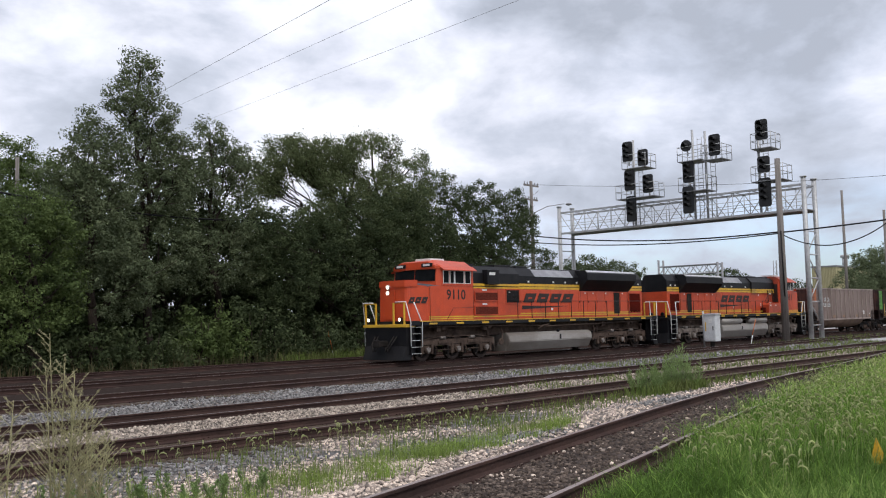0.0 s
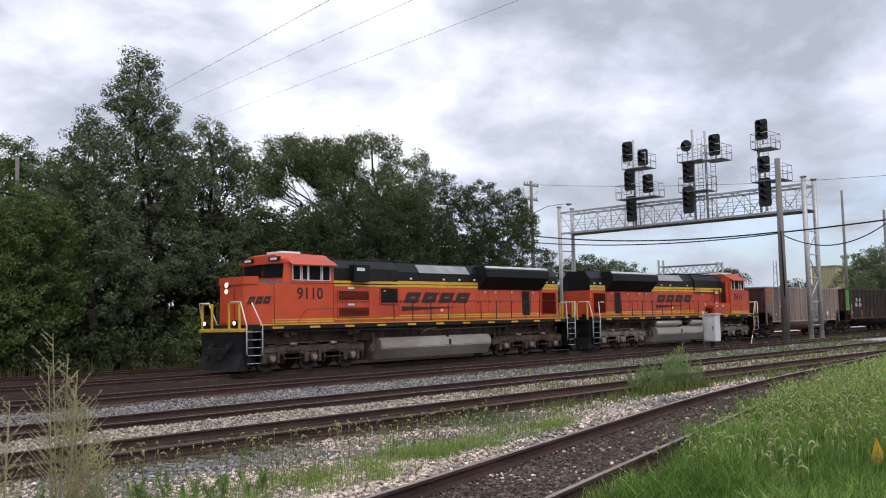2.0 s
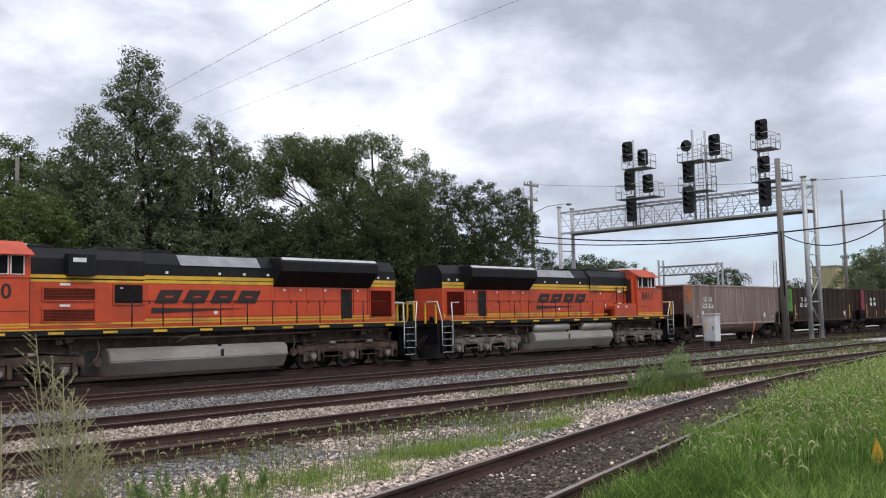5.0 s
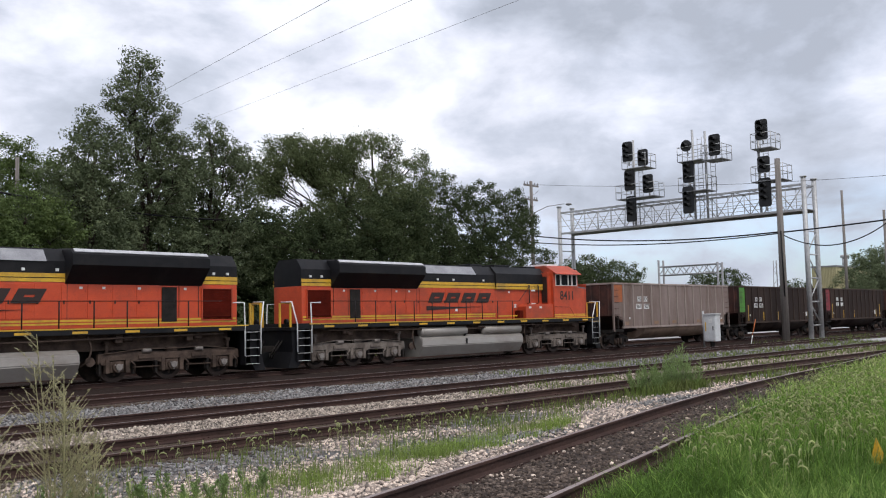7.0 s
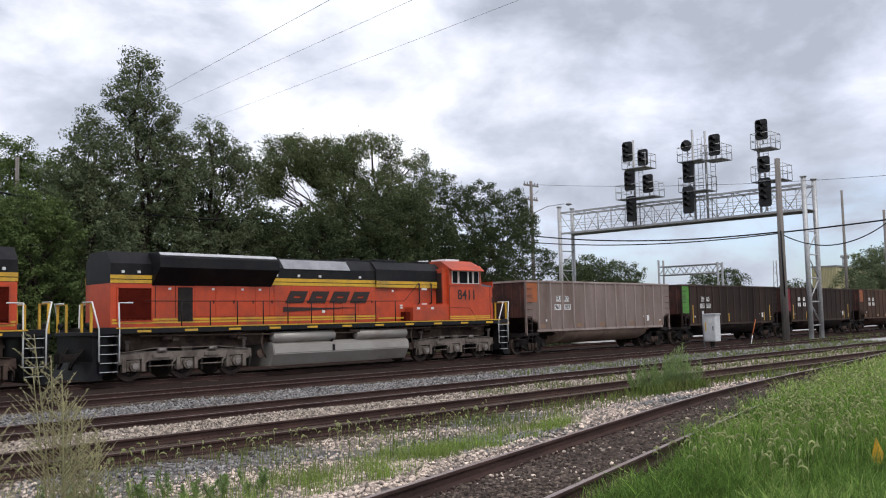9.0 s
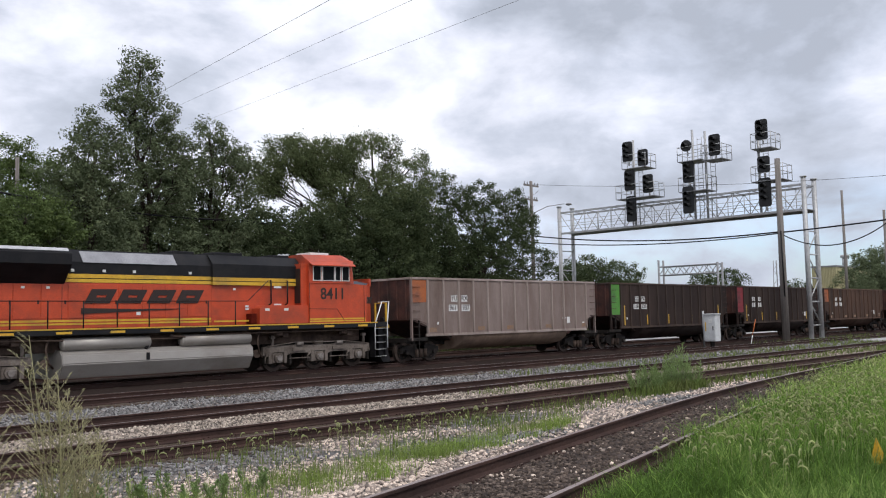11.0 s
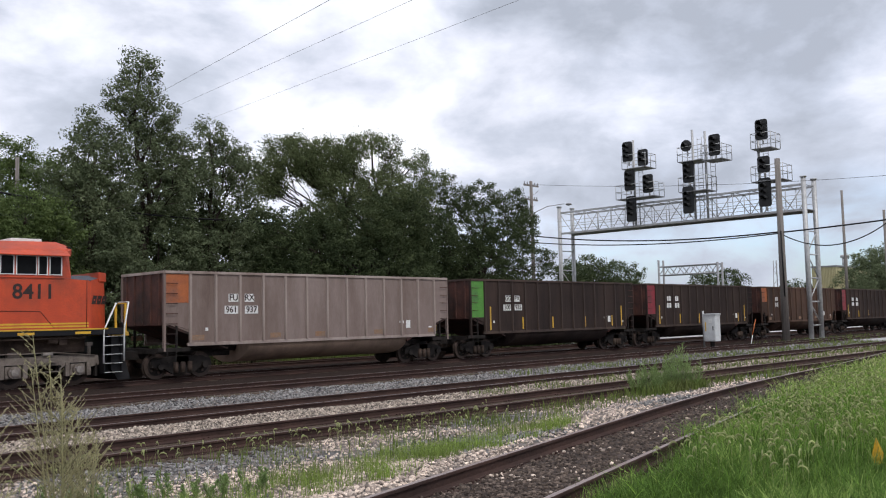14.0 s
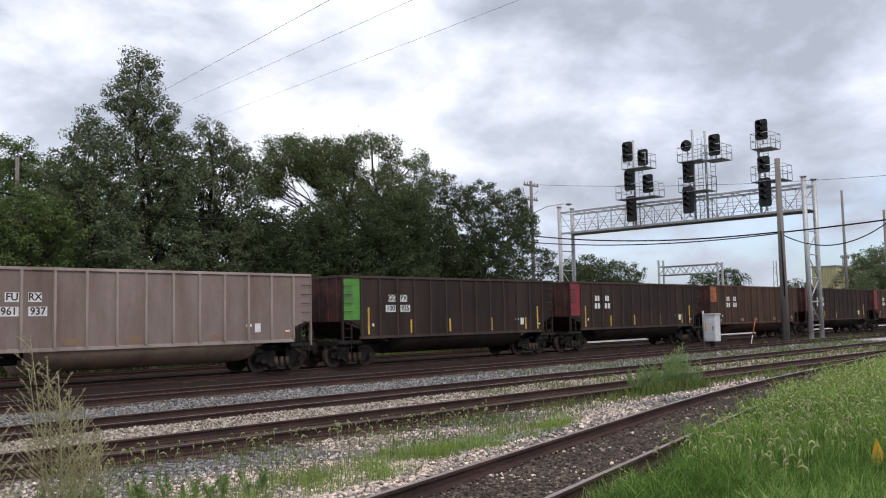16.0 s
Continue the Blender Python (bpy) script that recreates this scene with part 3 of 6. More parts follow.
def locomotive(number, label, dusty, tanks):
    th = thing("locomotive", label, "locomotive", group="locomotives of the coal train")
    body = ORANGE_DUSTY if dusty else ORANGE
    L = LOCO
    # frame and walkway
    bm = bmesh.new()
    box(bm, 0.75, L - 0.75, -1.57, 1.57, 1.66, 1.88, 0, 0.01)
    box(bm, 1.8, L - 1.8, -0.9, 0.9, 1.1, 1.66, 1)
    frame_ob = part("frame", bm, (BLACK, GRIME), th, "black frame and side sill")
    for s in (-1, 1):
        pieces("sill_mark", [(x, x + 0.52, *sorted((s * 1.572, s * 1.578)), 1.70, 1.78) for x in np.arange(1.9, L - 2, 1.83)], YELLOW, frame_ob, "yellow dash on the sill")
        pieces("lower_stripe", [(1.3, L - 1.3, *sorted((s * 1.575, s * 1.582)), 1.835, 1.88), (9.16, L - 1.45, *sorted((s * 0.955, s * 0.962)), 2.0, 2.06),
                                (9.16, L - 1.45, *sorted((s * 0.955, s * 0.962)), 2.10, 2.17), (5.02, 9.14, *sorted((s * 1.13, s * 1.135)), 2.0, 2.06),
                                (2.96, 4.98, *sorted((s * 1.552, s * 1.558)), 1.93, 1.985), (2.96, 4.98, *sorted((s * 1.552, s * 1.558)), 2.02, 2.075)], YELLOW, th)
        for z in (1.93, 2.02):
            bm = bmesh.new()
            prism(bm, [(1.95, s * 1.5), (1.95, s * 1.512), (2.95, s * 1.558), (2.95, s * 1.546)], z, z + 0.055, "z")
            part("lower_stripe", bm, YELLOW, th)
    # pilot platform, plough and coupler at either end
    for e, (xe, d) in enumerate(((0.0, 1), (L, -1))):
        bm = bmesh.new()
        box(bm, *sorted((xe + d * 0.5, xe + d * 1.1)), -1.45, 1.45, 1.6, 1.74, 0, 0.02)
        part("end_platform", bm, YELLOW if e == 0 else BLACK, th, "yellow end platform" if e == 0 else "")
        bm = bmesh.new()
        prism(bm, [(xe + d * 0.56, 1.6), (xe + d * 1.1, 1.6), (xe + d * 1.1, 0.5), (xe + d * 0.85, 0.12), (xe + d * 0.4, 0.12), (xe + d * 0.6, 0.75)], -1.38, 1.38, "y")
        part("pilot_plough", bm, BLACK, th)
        bm = bmesh.new()
        box(bm, *sorted((xe + d * 0.6, xe - d * 0.02)), -0.16, 0.16, 0.74, 1.0, 0, 0.03)
        box(bm, *sorted((xe + d * 0.05, xe - d * 0.03)), -0.22, 0.2, 0.70, 1.04, 0, 0.05)
        part("coupler", bm, DARK, th)
        for yy in (-0.75, -0.55, 0.5, 0.7):
            bm = bmesh.new()
            tube(bm, [(xe + d * 0.6, yy, 1.2), (xe + d * 0.3, yy * 0.9, 0.8), (xe + d * 0.25, yy * 0.7, 0.5), (xe + d * 0.3, yy * 0.5, 0.7)], 0.03, 6)
            part("air_hose", bm, DARK, th)
        for s in (-1, 1):
            xs = xe + d * 1.08
            steps(th, xs, s)
            w = 0.36
            grab(th, [(xs - d * w, s * 1.55, 0.75), (xs - d * w, s * 1.55, 1.85), (xs - d * (w + 0.2), s * 1.45, 2.75), (xs - d * (w + 0.2), s * 0.75, 2.75)])
            grab(th, [(xs + d * w, s * 1.55, 0.7), (xs + d * w, s * 1.55, 1.8), (xs + d * (w - (0.45 if e == 0 else 0)), s * 1.5, 2.72)] + ([(xs + d * (w + 0.5), s * 1.5, 2.72)] if e else []))
        for yy in (-1.3, -0.6, 0.6, 1.3):
            bm = bmesh.new()
            box(bm, *sorted((xe + d * 0.52, xe + d * 0.6)), yy - 0.035, yy + 0.035, 1.7, 2.72, 0, 0.01)
            part("end_post", bm, YELLOW, th)
        grab(th, [(xe + d * 0.56, -1.3, 2.7), (xe + d * 0.56, -0.6, 2.7)], 0.02, YELLOW, "end_rail", "yellow end rail")
        grab(th, [(xe + d * 0.56, 0.6, 2.7), (xe + d * 0.56, 1.3, 2.7)], 0.02, YELLOW, "end_rail", "yellow end rail")
        for yy in (-1.05, 1.05):
            bm = bmesh.new()
            rod(bm, (xe + d * 0.6, yy, 1.95), (xe + d * 0.5, yy, 1.95), 0.12, 14, mi=0)
            rod(bm, (xe + d * 0.505, yy, 1.95), (xe + d * 0.485, yy, 1.95), 0.075, 14, mi=1)
            part("ditch_light", bm, (BLACK, LAMP if e == 0 and not dusty else GLASS), th, "glowing ditch light" if e == 0 and not dusty else "")
    # nose
    bm = bmesh.new()
    plan = [(1.05, -0.85), (1.05, 0.85), (1.2, 1.02), (1.9, 1.5), (2.95, 1.55), (2.95, -1.55), (1.9, -1.5), (1.2, -1.02)]
    tops = [3.66, 3.66, 3.6, 3.46, 3.52, 3.52, 3.46, 3.6]
    lo = [bm.verts.new((x, y, 1.88)) for x, y in plan]
    hi = [bm.verts.new((x + (0.05 if x < 1.3 else 0), y, z)) for (x, y), z in zip(plan, tops)]
    for i in range(8):
        bm.faces.new((lo[i], lo[(i + 1) % 8], hi[(i + 1) % 8], hi[i]))
    bm.faces.new(lo[::-1])
    bmesh.ops.bevel(bm, geom=[e for e in bm.edges if abs(e.verts[0].co.z - e.verts[1].co.z) > 1], offset=0.05, segments=2, affect="EDGES")
    bmesh.ops.recalc_face_normals(bm, faces=bm.faces)
    nose = part("nose", bm, body, th)
    bm = bmesh.new()
    ring = [bm.verts.new((x + (0.06 if x < 1.3 else 0), y, z + 0.004)) for (x, y), z in zip(plan, tops)]
    mid = bm.verts.new((2.0, 0, 3.7))
    for i in range(8):
        bm.faces.new((ring[i], ring[(i + 1) % 8], mid))
    bmesh.ops.recalc_face_normals(bm, faces=bm.faces)
    bmesh.ops.solidify(bm, geom=bm.faces[:], thickness=0.02)
    part("nose_top", bm, NOSE_TOP, nose, "grey anti-glare nose top")
    bm = bmesh.new()
    box(bm, 1.0, 1.04, -0.2, 0.5, 1.95, 3.3, 0, 0.015)
    part("nose_door", bm, body, nose)
    for cheek in (-1, 1):
        for u0 in (-0.1, 0.2, 0.5):
            bm = bmesh.new()
            block(bm, u0, u0 + 0.24, 0, 0.29, 0, 0.4)
            at = pose(1.2, -1.03, 2.68, 0, 0, -34.4) if cheek < 0 else pose(1.75, 1.4, 2.68, 0, 0, 214.4)
            part("emblem_block", bm, LETTER, nose, "dark leaning emblem block", m=at)
    bm = bmesh.new()
    prism(bm, [(1.045, -0.86), (1.18, -1.03), (1.5, -1.25), (1.5, 1.25), (1.18, 1.03), (1.045, 0.86)], 3.44, 3.76, "z")
    bmesh.ops.bevel(bm, geom=bm.edges[:], offset=0.02, segments=2, affect="EDGES")
    part("nose_cowl", bm, body, nose)
    for z in (3.46, 3.2):
        bm = bmesh.new()
        rod(bm, (1.06, 0.25, z), (0.99, 0.25, z), 0.12, 16, mi=0)
        rod(bm, (0.995, 0.25, z), (0.98, 0.25, z), 0.085, 16, mi=1)
        part("headlight", bm, (SILVER, LAMP if not dusty else GLASS), th, "glowing round headlight" if not dusty else "")
    # cab
    bm = bmesh.new()
    plan = [(2.62, -1.42), (2.62, 1.42), (2.8, 1.55), (5.0, 1.55), (5.0, -1.55), (2.8, -1.55)]
    lo = [bm.verts.new((x - (0.12 if x < 2.7 else 0), y, 3.42)) for x, y in plan]
    hi = [bm.verts.new((x, y, 4.4 if abs(y) > 1.5 else 4.5)) for x, y in plan]
    for i in range(6):
        bm.faces.new((lo[i], lo[(i + 1) % 6], hi[(i + 1) % 6], hi[i]))
    bm.faces.new(hi)
    bm.faces.new(lo[::-1])
    box(bm, 2.9, 5.0, -1.55, 1.55, 1.88, 3.418)
    bmesh.ops.recalc_face_normals(bm, faces=bm.faces)
    cab = part("cab", bm, body, th)
    bm = bmesh.new()
    rows = [(2.5, 4.36, 0.9, 4.66), (2.85, 4.36, 1.0, 4.74), (4.98, 4.34, 1.0, 4.70)]
    rings = []
    for k, (x, ze, yi, zi) in enumerate(rows):
        ye = 1.4 if k == 0 else 1.62
        rings.append([bm.verts.new(c) for c in ((x, -ye, ze + (0.1 if k == 0 else 0)), (x, -yi, zi), (x, yi, zi), (x, ye, ze + (0.1 if k == 0 else 0)), (x, ye, ze - 0.05), (x, -ye, ze - 0.05))])
    for a, b in zip(rings, rings[1:]):
        for i in range(6):
            bm.faces.new((a[i], b[i], b[(i + 1) % 6], a[(i + 1) % 6]))
    bm.faces.new(rings[0])
    bm.faces.new(rings[-1][::-1])
    bmesh.ops.recalc_face_normals(bm, faces=bm.faces)
    roof = part("cab_roof", bm, body, cab)
    bm = bmesh.new()
    box(bm, 3.1, 4.1, -0.5, 0.5, 4.66, 4.86, 0, 0.03)
    part("roof_unit", bm, WHITE, th, "white air conditioner box on the cab roof")
    for s in (-1, 1):
        bm = bmesh.new()
        prism(bm, [(s * 1.5, 4.43), (s * 1.8, 4.24), (s * 1.8, 4.215), (s * 1.5, 4.39)], 2.7, 5.02, "x")
        part("sun_visor", bm, body, cab)
    for s in (-1, 1):
        bm = bmesh.new()
        q = [bm.verts.new(c) for c in ((2.53, s * 0.03, 3.76), (2.53, s * 1.36, 3.72), (2.59, s * 1.36, 4.26), (2.59, s * 0.03, 4.32))]
        bm.faces.new(q)
        bmesh.ops.recalc_face_normals(bm, faces=bm.faces)
        bmesh.ops.solidify(bm, geom=bm.faces[:], thickness=0.02)
        part("windscreen", bm, GLASS, cab, "dark windscreen pane")
    for s in (-1, 1):
        for x0, x1 in ((2.9, 3.26), (3.36, 3.62), (3.7, 4.3), (4.4, 4.78)):
            bm = bmesh.new()
            box(bm, x0, x1, *sorted((s * 1.545, s * 1.562)), 3.63, 4.2)
            w = part("cab_window", bm, GLASS, cab, "dark side window")
            bm = bmesh.new()
            for q in ((x0 - 0.025, x0 + 0.008, 3.6, 4.22), (x1 - 0.008, x1 + 0.025, 3.6, 4.22), (x0, x1, 3.61, 3.636), (x0, x1, 4.2, 4.22)):
                box(bm, q[0], q[1], *sorted((s * 1.55, s * 1.58)), q[2], q[3])
            part("window_frame", bm, WHITE, w)
        bm = bmesh.new()
        box(bm, 2.8, 4.98, *sorted((s * 1.545, s * 1.585)), 3.51, 3.55, 0, 0.008)
        part("window_ledge", bm, body, cab)
        for q in ([(3.1, s * 1.556, 1.9), (3.55, s * 1.556, 2.45), (5.0, s * 1.556, 2.47)], [(2.02, s * 1.517, 1.9), (2.02, s * 1.517, 3.48)], [(4.98, s * 1.556, 1.9), (4.98, s * 1.556, 3.5)]):
            bm = bmesh.new()
            tube(bm, q, 0.01, 4)
            part("panel_seam", bm, LETTER, cab)
        for k, digit in enumerate(number):
            me = words(digit, 0.66)
            me.materials.append(LETTER)
            part("road_number", me, None, cab, "dark painted road number digit", m=pose(3.76 - s * (k - 1.5) * 0.335, s * 1.556, 3.06, 0, 0, 0 if s < 0 else 180))
        bm = bmesh.new()
        box(bm, 2.44, 2.56, *sorted((s * 0.55, s * 1.25)), 4.4, 4.58, 0, 0.02)
        nb = part("number_board", bm, BLACK, cab)
        bm = bmesh.new()
        box(bm, 2.434, 2.438, *sorted((s * 0.68, s * 1.12)), 4.44, 4.54)
        part("number_plate", bm, WHITE, nb, "pale plate in the number board")
    # mirror brackets, horn
    bm = bmesh.new()
    for k in range(3):
        rod(bm, (5.6, -0.15 + 0.15 * k, 4.62), (5.2 - 0.1 * k, -0.15 + 0.15 * k, 4.72), 0.03, 8, 0.07)
    part("horn", bm, SILVER, th)
    # equipment hood behind the cab
    bm = bmesh.new()
    box(bm, 5.0, 9.15, -1.12, 0.95, 1.88, 3.42, 0, 0.02)
    part("equipment_hood", bm, ORANGE_DUSTY, th)
    bm = bmesh.new()
    prism(bm, [(-1.05, 3.52), (-1.05, 4.2), (-0.7, 4.56), (0.7, 4.56), (1.05, 4.2), (1.05, 3.52)], 5.02, 9.15, "x")
    part("equipment_roof", bm, BLACK, th)
    for s in (-1, 1):
        if s > 0:
            pieces("upper_stripe", [(5.3, 9.15, 0.952, 1.06, 3.4, 3.53), (5.3, 9.15, 0.952, 1.06, 3.56, 3.69)], YELLOW, th)
            bm = bmesh.new()
            prism(bm, [(5.0, 1.9), (7.35, 1.9), (7.35, 2.5), (7.1, 2.62), (5.0, 2.62)], 0.95, 1.5, "y")
            side_box = part("battery_box", bm, body, th)
            pieces("notice", [(6.0, 6.2, 1.5, 1.506, 2.4, 2.5), (6.9, 7.1, 1.5, 1.506, 2.4, 2.5), (7.5, 7.66, 0.97, 0.98, 2.55, 2.63), (7.5, 7.66, 0.97, 0.98, 2.45, 2.52)], WHITE, side_box, "small white notice")
            pieces("vent", [(7.36, 7.6, 0.95, 1.3, 1.92, 2.3)], INTAKE, side_box)
            bm = bmesh.new()
            box(bm, 5.0, 5.28, 0.9, 1.4, 2.62, 4.3, 0, 0.01)
            rear = part("cab_rear_panel", bm, body, cab)
            pieces("cab_rear_door", [(5.28, 5.3, 0.98, 1.34, 2.7, 4.1)], LETTER, rear)
            for x in (5.75, 6.55):
                bm = bmesh.new()
                tube(bm, [(x, 0.98, 2.65), (x, 1.12, 2.7), (x, 1.12, 3.6), (x, 1.0, 3.62)], 0.03, 6)
                part("grab_pole", bm, BLACK, th)
            grab(th, [(6.9, 1.45, 3.6), (7.9, 1.5, 2.78), (8.4, 1.5, 2.78)], 0.016, BLACK, "handrail", "thin black handrail")
            continue
        pieces("upper_stripe", [(5.02, 9.15, *sorted((s * 1.052, s * 1.13)), 3.42, 3.50), (5.02, 9.15, *sorted((s * 1.052, s * 1.128)), 3.55, 3.66)], YELLOW, th)
        grille(th, 5.55, 7.75, 2.80, 3.24, 1.12, s, 9, "sooty red-brown louvred intake", tone=INTAKE_DUSTY)
        grille(th, 5.55, 7.75, 2.10, 2.54, 1.12, s, 9, "sooty red-brown louvred intake", tone=INTAKE_DUSTY)
        grille(th, 7.95, 9.05, 2.68, 3.38, 1.12, s, 10)
        bm = bmesh.new()
        box(bm, 6.3, 7.22, *sorted((s * 1.0, s * 1.36)), 3.62, 4.36, 0, 0.03)
        box(bm, 6.45, 6.9, *sorted((s * 1.361, s * 1.366)), 4.08, 4.22, 1)
        part("equipment_box", bm, (BLACK, WHITE), th)
        bm = bmesh.new()
        box(bm, 7.3, 7.9, *sorted((s * 1.12, s * 1.16)), 2.05, 3.3, 0, 0.01)
        part("side_door", bm, ORANGE_DUSTY, th)
    # long hood
    bm = bmesh.new()
    box(bm, 9.15, L - 1.4, -0.95, 0.95, 1.88, 3.42, 0, 0.02)
    hood = part("long_hood", bm, body, th)
    bm = bmesh.new()
    prism(bm, [(-0.95, 3.42), (-0.95, 4.12), (-0.62, 4.55), (0.62, 4.55), (0.95, 4.12), (0.95, 3.42)], 9.15, L - 1.4, "x")
    part("hood_roof", bm, BLACK, th)
    for s in (-1, 1):
        for x0, x1 in ((9.15, 14.8), (19.7, L - 1.39)):
            pieces("upper_stripe", [(x0, x1, *sorted((s * 0.952, s * 0.966)), 3.425, 3.545), (x0, x1, *sorted((s * 0.952, s * 0.966)), 3.575, 3.71)], YELLOW, th)
        # hood doors: shallow panels with hinges and latches
        x = 9.3
        while x < 18.0:
            bm = bmesh.new()
            box(bm, x, x + 0.86, *sorted((s * 0.948, s * 0.968)), 2.22, 3.36, 0, 0.008)
            for zz in (2.45, 3.1):
                box(bm, x + 0.8, x + 0.84, *sorted((s * 0.966, s * 0.985)), zz, zz + 0.08, 0)
            box(bm, x + 0.05, x + 0.1, *sorted((s * 0.966, s * 0.99)), 2.7, 2.82, 1)
            part("hood_door", bm, (body, LETTER), hood)
            x += 0.885
        # flat dark sheet on the hood side: a doorway's inner shade as colour
        bm = bmesh.new()
        box(bm, 18.22, 18.82, *sorted((s * 0.955, s * 0.972)), 2.05, 3.3)
        part("doorway_shade", bm, DARK, hood, "flat dark panel painted as a shaded doorway")
        emblem(hood, 9.55, 14.0, 2.72, 3.2, s * 0.99, s > 0)
        grille(th, 19.85, 21.15, 2.08, 3.28, 0.95, s, 12, "dark red equipment grille", tone=INTAKE)
        # radiator flare
        bm = bmesh.new()
        prism(bm, [(s * 0.7, 4.52), (s * 1.36, 4.5), (s * 1.54, 4.34), (s * 1.54, 3.98), (s * 0.94, 3.34), (s * 0.7, 3.4)], 14.72, 19.85, "x")
        part("radiator", bm, BLACK, th, "black flared radiator housing")
        # pale strip: the light caught by the housing's top edge, put into colour
        bm = bmesh.new()
        prism(bm, [(s * 1.34, 4.505), (s * 1.38, 4.525), (s * 1.5, 4.42), (s * 1.47, 4.39)], 14.8, 19.8, "x")
        part("radiator_highlight", bm, EDGE_HIGHLIGHT, th, "pale strip painted as an edge highlight")
        bm = bmesh.new()
        prism(bm, [(s * 0.97, 4.12), (s * 1.0, 4.10), (s * 0.68, 4.50), (s * 0.64, 4.5)], 10.6, 14.1, "x")
        part("brake_hatch", bm, GREY_ROOF_SHEEN, th, "grey roof hatch lightened as sky reflection")
        for x in (10.0, 12.2, 13.3, 14.4, 20.3, 20.9):
            bm = bmesh.new()
            box(bm, x, x + 0.1, *sorted((s * 0.95, s * 1.0)), 3.78, 3.87)
            part("walkway_lamp", bm, WHITE, th)
        pieces("notice", [(x, x + 0.11, *sorted((s * 1.131 if x < 9 else s * 0.969, s * 1.136 if x < 9 else s * 0.974)), 3.2, 3.28) for x in (8.2, 15.2, 16.0, 17.3, 19.1)]
               + [(12.0, 12.16, *sorted((s * 0.969, s * 0.976)), 2.3, 2.42), (6.1, 6.45, *sorted((s * 1.16, s * 1.17)), 3.3, 3.38), (6.1, 6.45, *sorted((s * 1.16, s * 1.17)), 2.6, 2.68)], WHITE, th, "small white notice")
        pieces("hood_seam", [(x, x + 0.02, *sorted((s * 0.955, s * 0.97)), 2.2, 3.4) for x in (14.78, 18.9, 19.7)], LETTER, hood)
        # walkway handrail
        xs = [8.45 + 1.17 * k for k in range(10)]
        grab(th, [(8.0, s * 1.5, 2.78), (xs[-1] + 1.4, s * 1.5, 2.78)], 0.016, BLACK, "handrail", "thin black handrail")
        for x in xs:
            bm = bmesh.new()
            rod(bm, (x, s * 1.5, 1.86), (x, s * 1.5, 2.79), 0.022, 6)
            part("handrail_post", bm, BLACK, th)
        # fuel tank
        bm = bmesh.new()
        prism(bm, [(0.0, 1.17), (s * 1.3, 1.17), (s * 1.5, 1.03), (s * 1.53, 0.72), (s * 1.24, 0.24), (s * 0.0, 0.22)], 7.66, 15.0, "x")
        bmesh.ops.bevel(bm, geom=[e for e in bm.edges if abs(e.verts[0].co.y) > 1.1], offset=0.03, segments=2, affect="EDGES")
        tank = part("fuel_tank", bm, TANK, th, "dusty silver fuel tank")
        bm = bmesh.new()
        rod(bm, (12.0, s * 1.3, 1.1), (12.0, s * 1.45, 1.25), 0.07, 10)
        box(bm, 11.95, 12.07, *sorted((s * 1.525, s * 1.545)), 0.75, 1.0)
        part("filler", bm, BLACK, tank)
        if tanks:
            for x0, x1 in ((7.75, 10.6), (11.9, 14.9)) if s > 0 else ((7.9, 11.0), (12.2, 15.0)):
                bm = bmesh.new()
                rod(bm, (x0, s * 1.3, 1.37), (x1, s * 1.3, 1.37), 0.215, 18)
                ball(bm, (x0, s * 1.3, 1.37), 0.213, scale=(0.4, 1, 1))
                ball(bm, (x1, s * 1.3, 1.37), 0.213, scale=(0.4, 1, 1))
                part("air_reservoir", bm, TANK, th, "silver air reservoir")
        bm = bmesh.new()
        for x in (7.25, 15.35):
            tube(bm, [(x, s * 1.3, 1.6), (x + 0.12, s * 1.36, 1.2), (x + 0.02, s * 1.34, 0.8), (x - 0.2, s * 1.2, 0.6)], 0.035, 6)
            rod(bm, (x + 0.1, s * 1.2, 0.75), (x + 0.1, s * 1.3, 0.75), 0.16, 12)
        for x0 in (2.9, 6.2, 16.6, 19.3):
            rod(bm, (x0, s * 1.3, 1.5), (x0 + 0.3, s * 1.3, 1.5), 0.11, 10)
            box(bm, x0 - 0.3, x0 - 0.05, *sorted((s * 1.15, s * 1.36)), 1.36, 1.62, 0, 0.015)
        tube(bm, [(2.0, s * 1.42, 1.58), (9.0, s * 1.42, 1.55), (11.2, s * 1.42, 1.45), (15, s * 1.42, 1.5), (20.5, s * 1.42, 1.58)], 0.035, 6)
        tube(bm, [(10.2, s * 1.4, 1.3), (10.6, s * 1.45, 1.5), (11.1, s * 1.45, 1.55)], 0.05, 6)
        part("piping", bm, GRIME, th)
    for x in (15.3, 16.6, 17.9, 19.1):
        bm = bmesh.new()
        rod(bm, (x, 0, 4.5), (x, 0, 4.6), 0.5, 20)
        part("roof_fan", bm, BLACK, th)
    for x0, x1, w in ((9.6, 10.5, 0.5), (5.3, 6.1, 0.6), (7.6, 8.9, 0.7)):
        bm = bmesh.new()
        box(bm, x0, x1, -w, w, 4.5, 4.67, 0, 0.03)
        part("roof_hatch", bm, BLACK, th)
    for cx in (4.19, 18.55):
        tr = part("truck_frame", truck_frame(cx), (GRIME_PALE if dusty else GRIME, DARK, JOURNAL), th, "pale grimy truck frame" if dusty else "brown grimy truck frame")
    return th


def loco_wheels(th):
    return [(part("wheelset", wheelset_mesh(0.53), None, th, m=pose(cx + ax, 0, 0.53)), cx + ax) for cx in (4.19, 18.55) for ax in (-2.07, 0, 2.07)]


CAR = 16.18


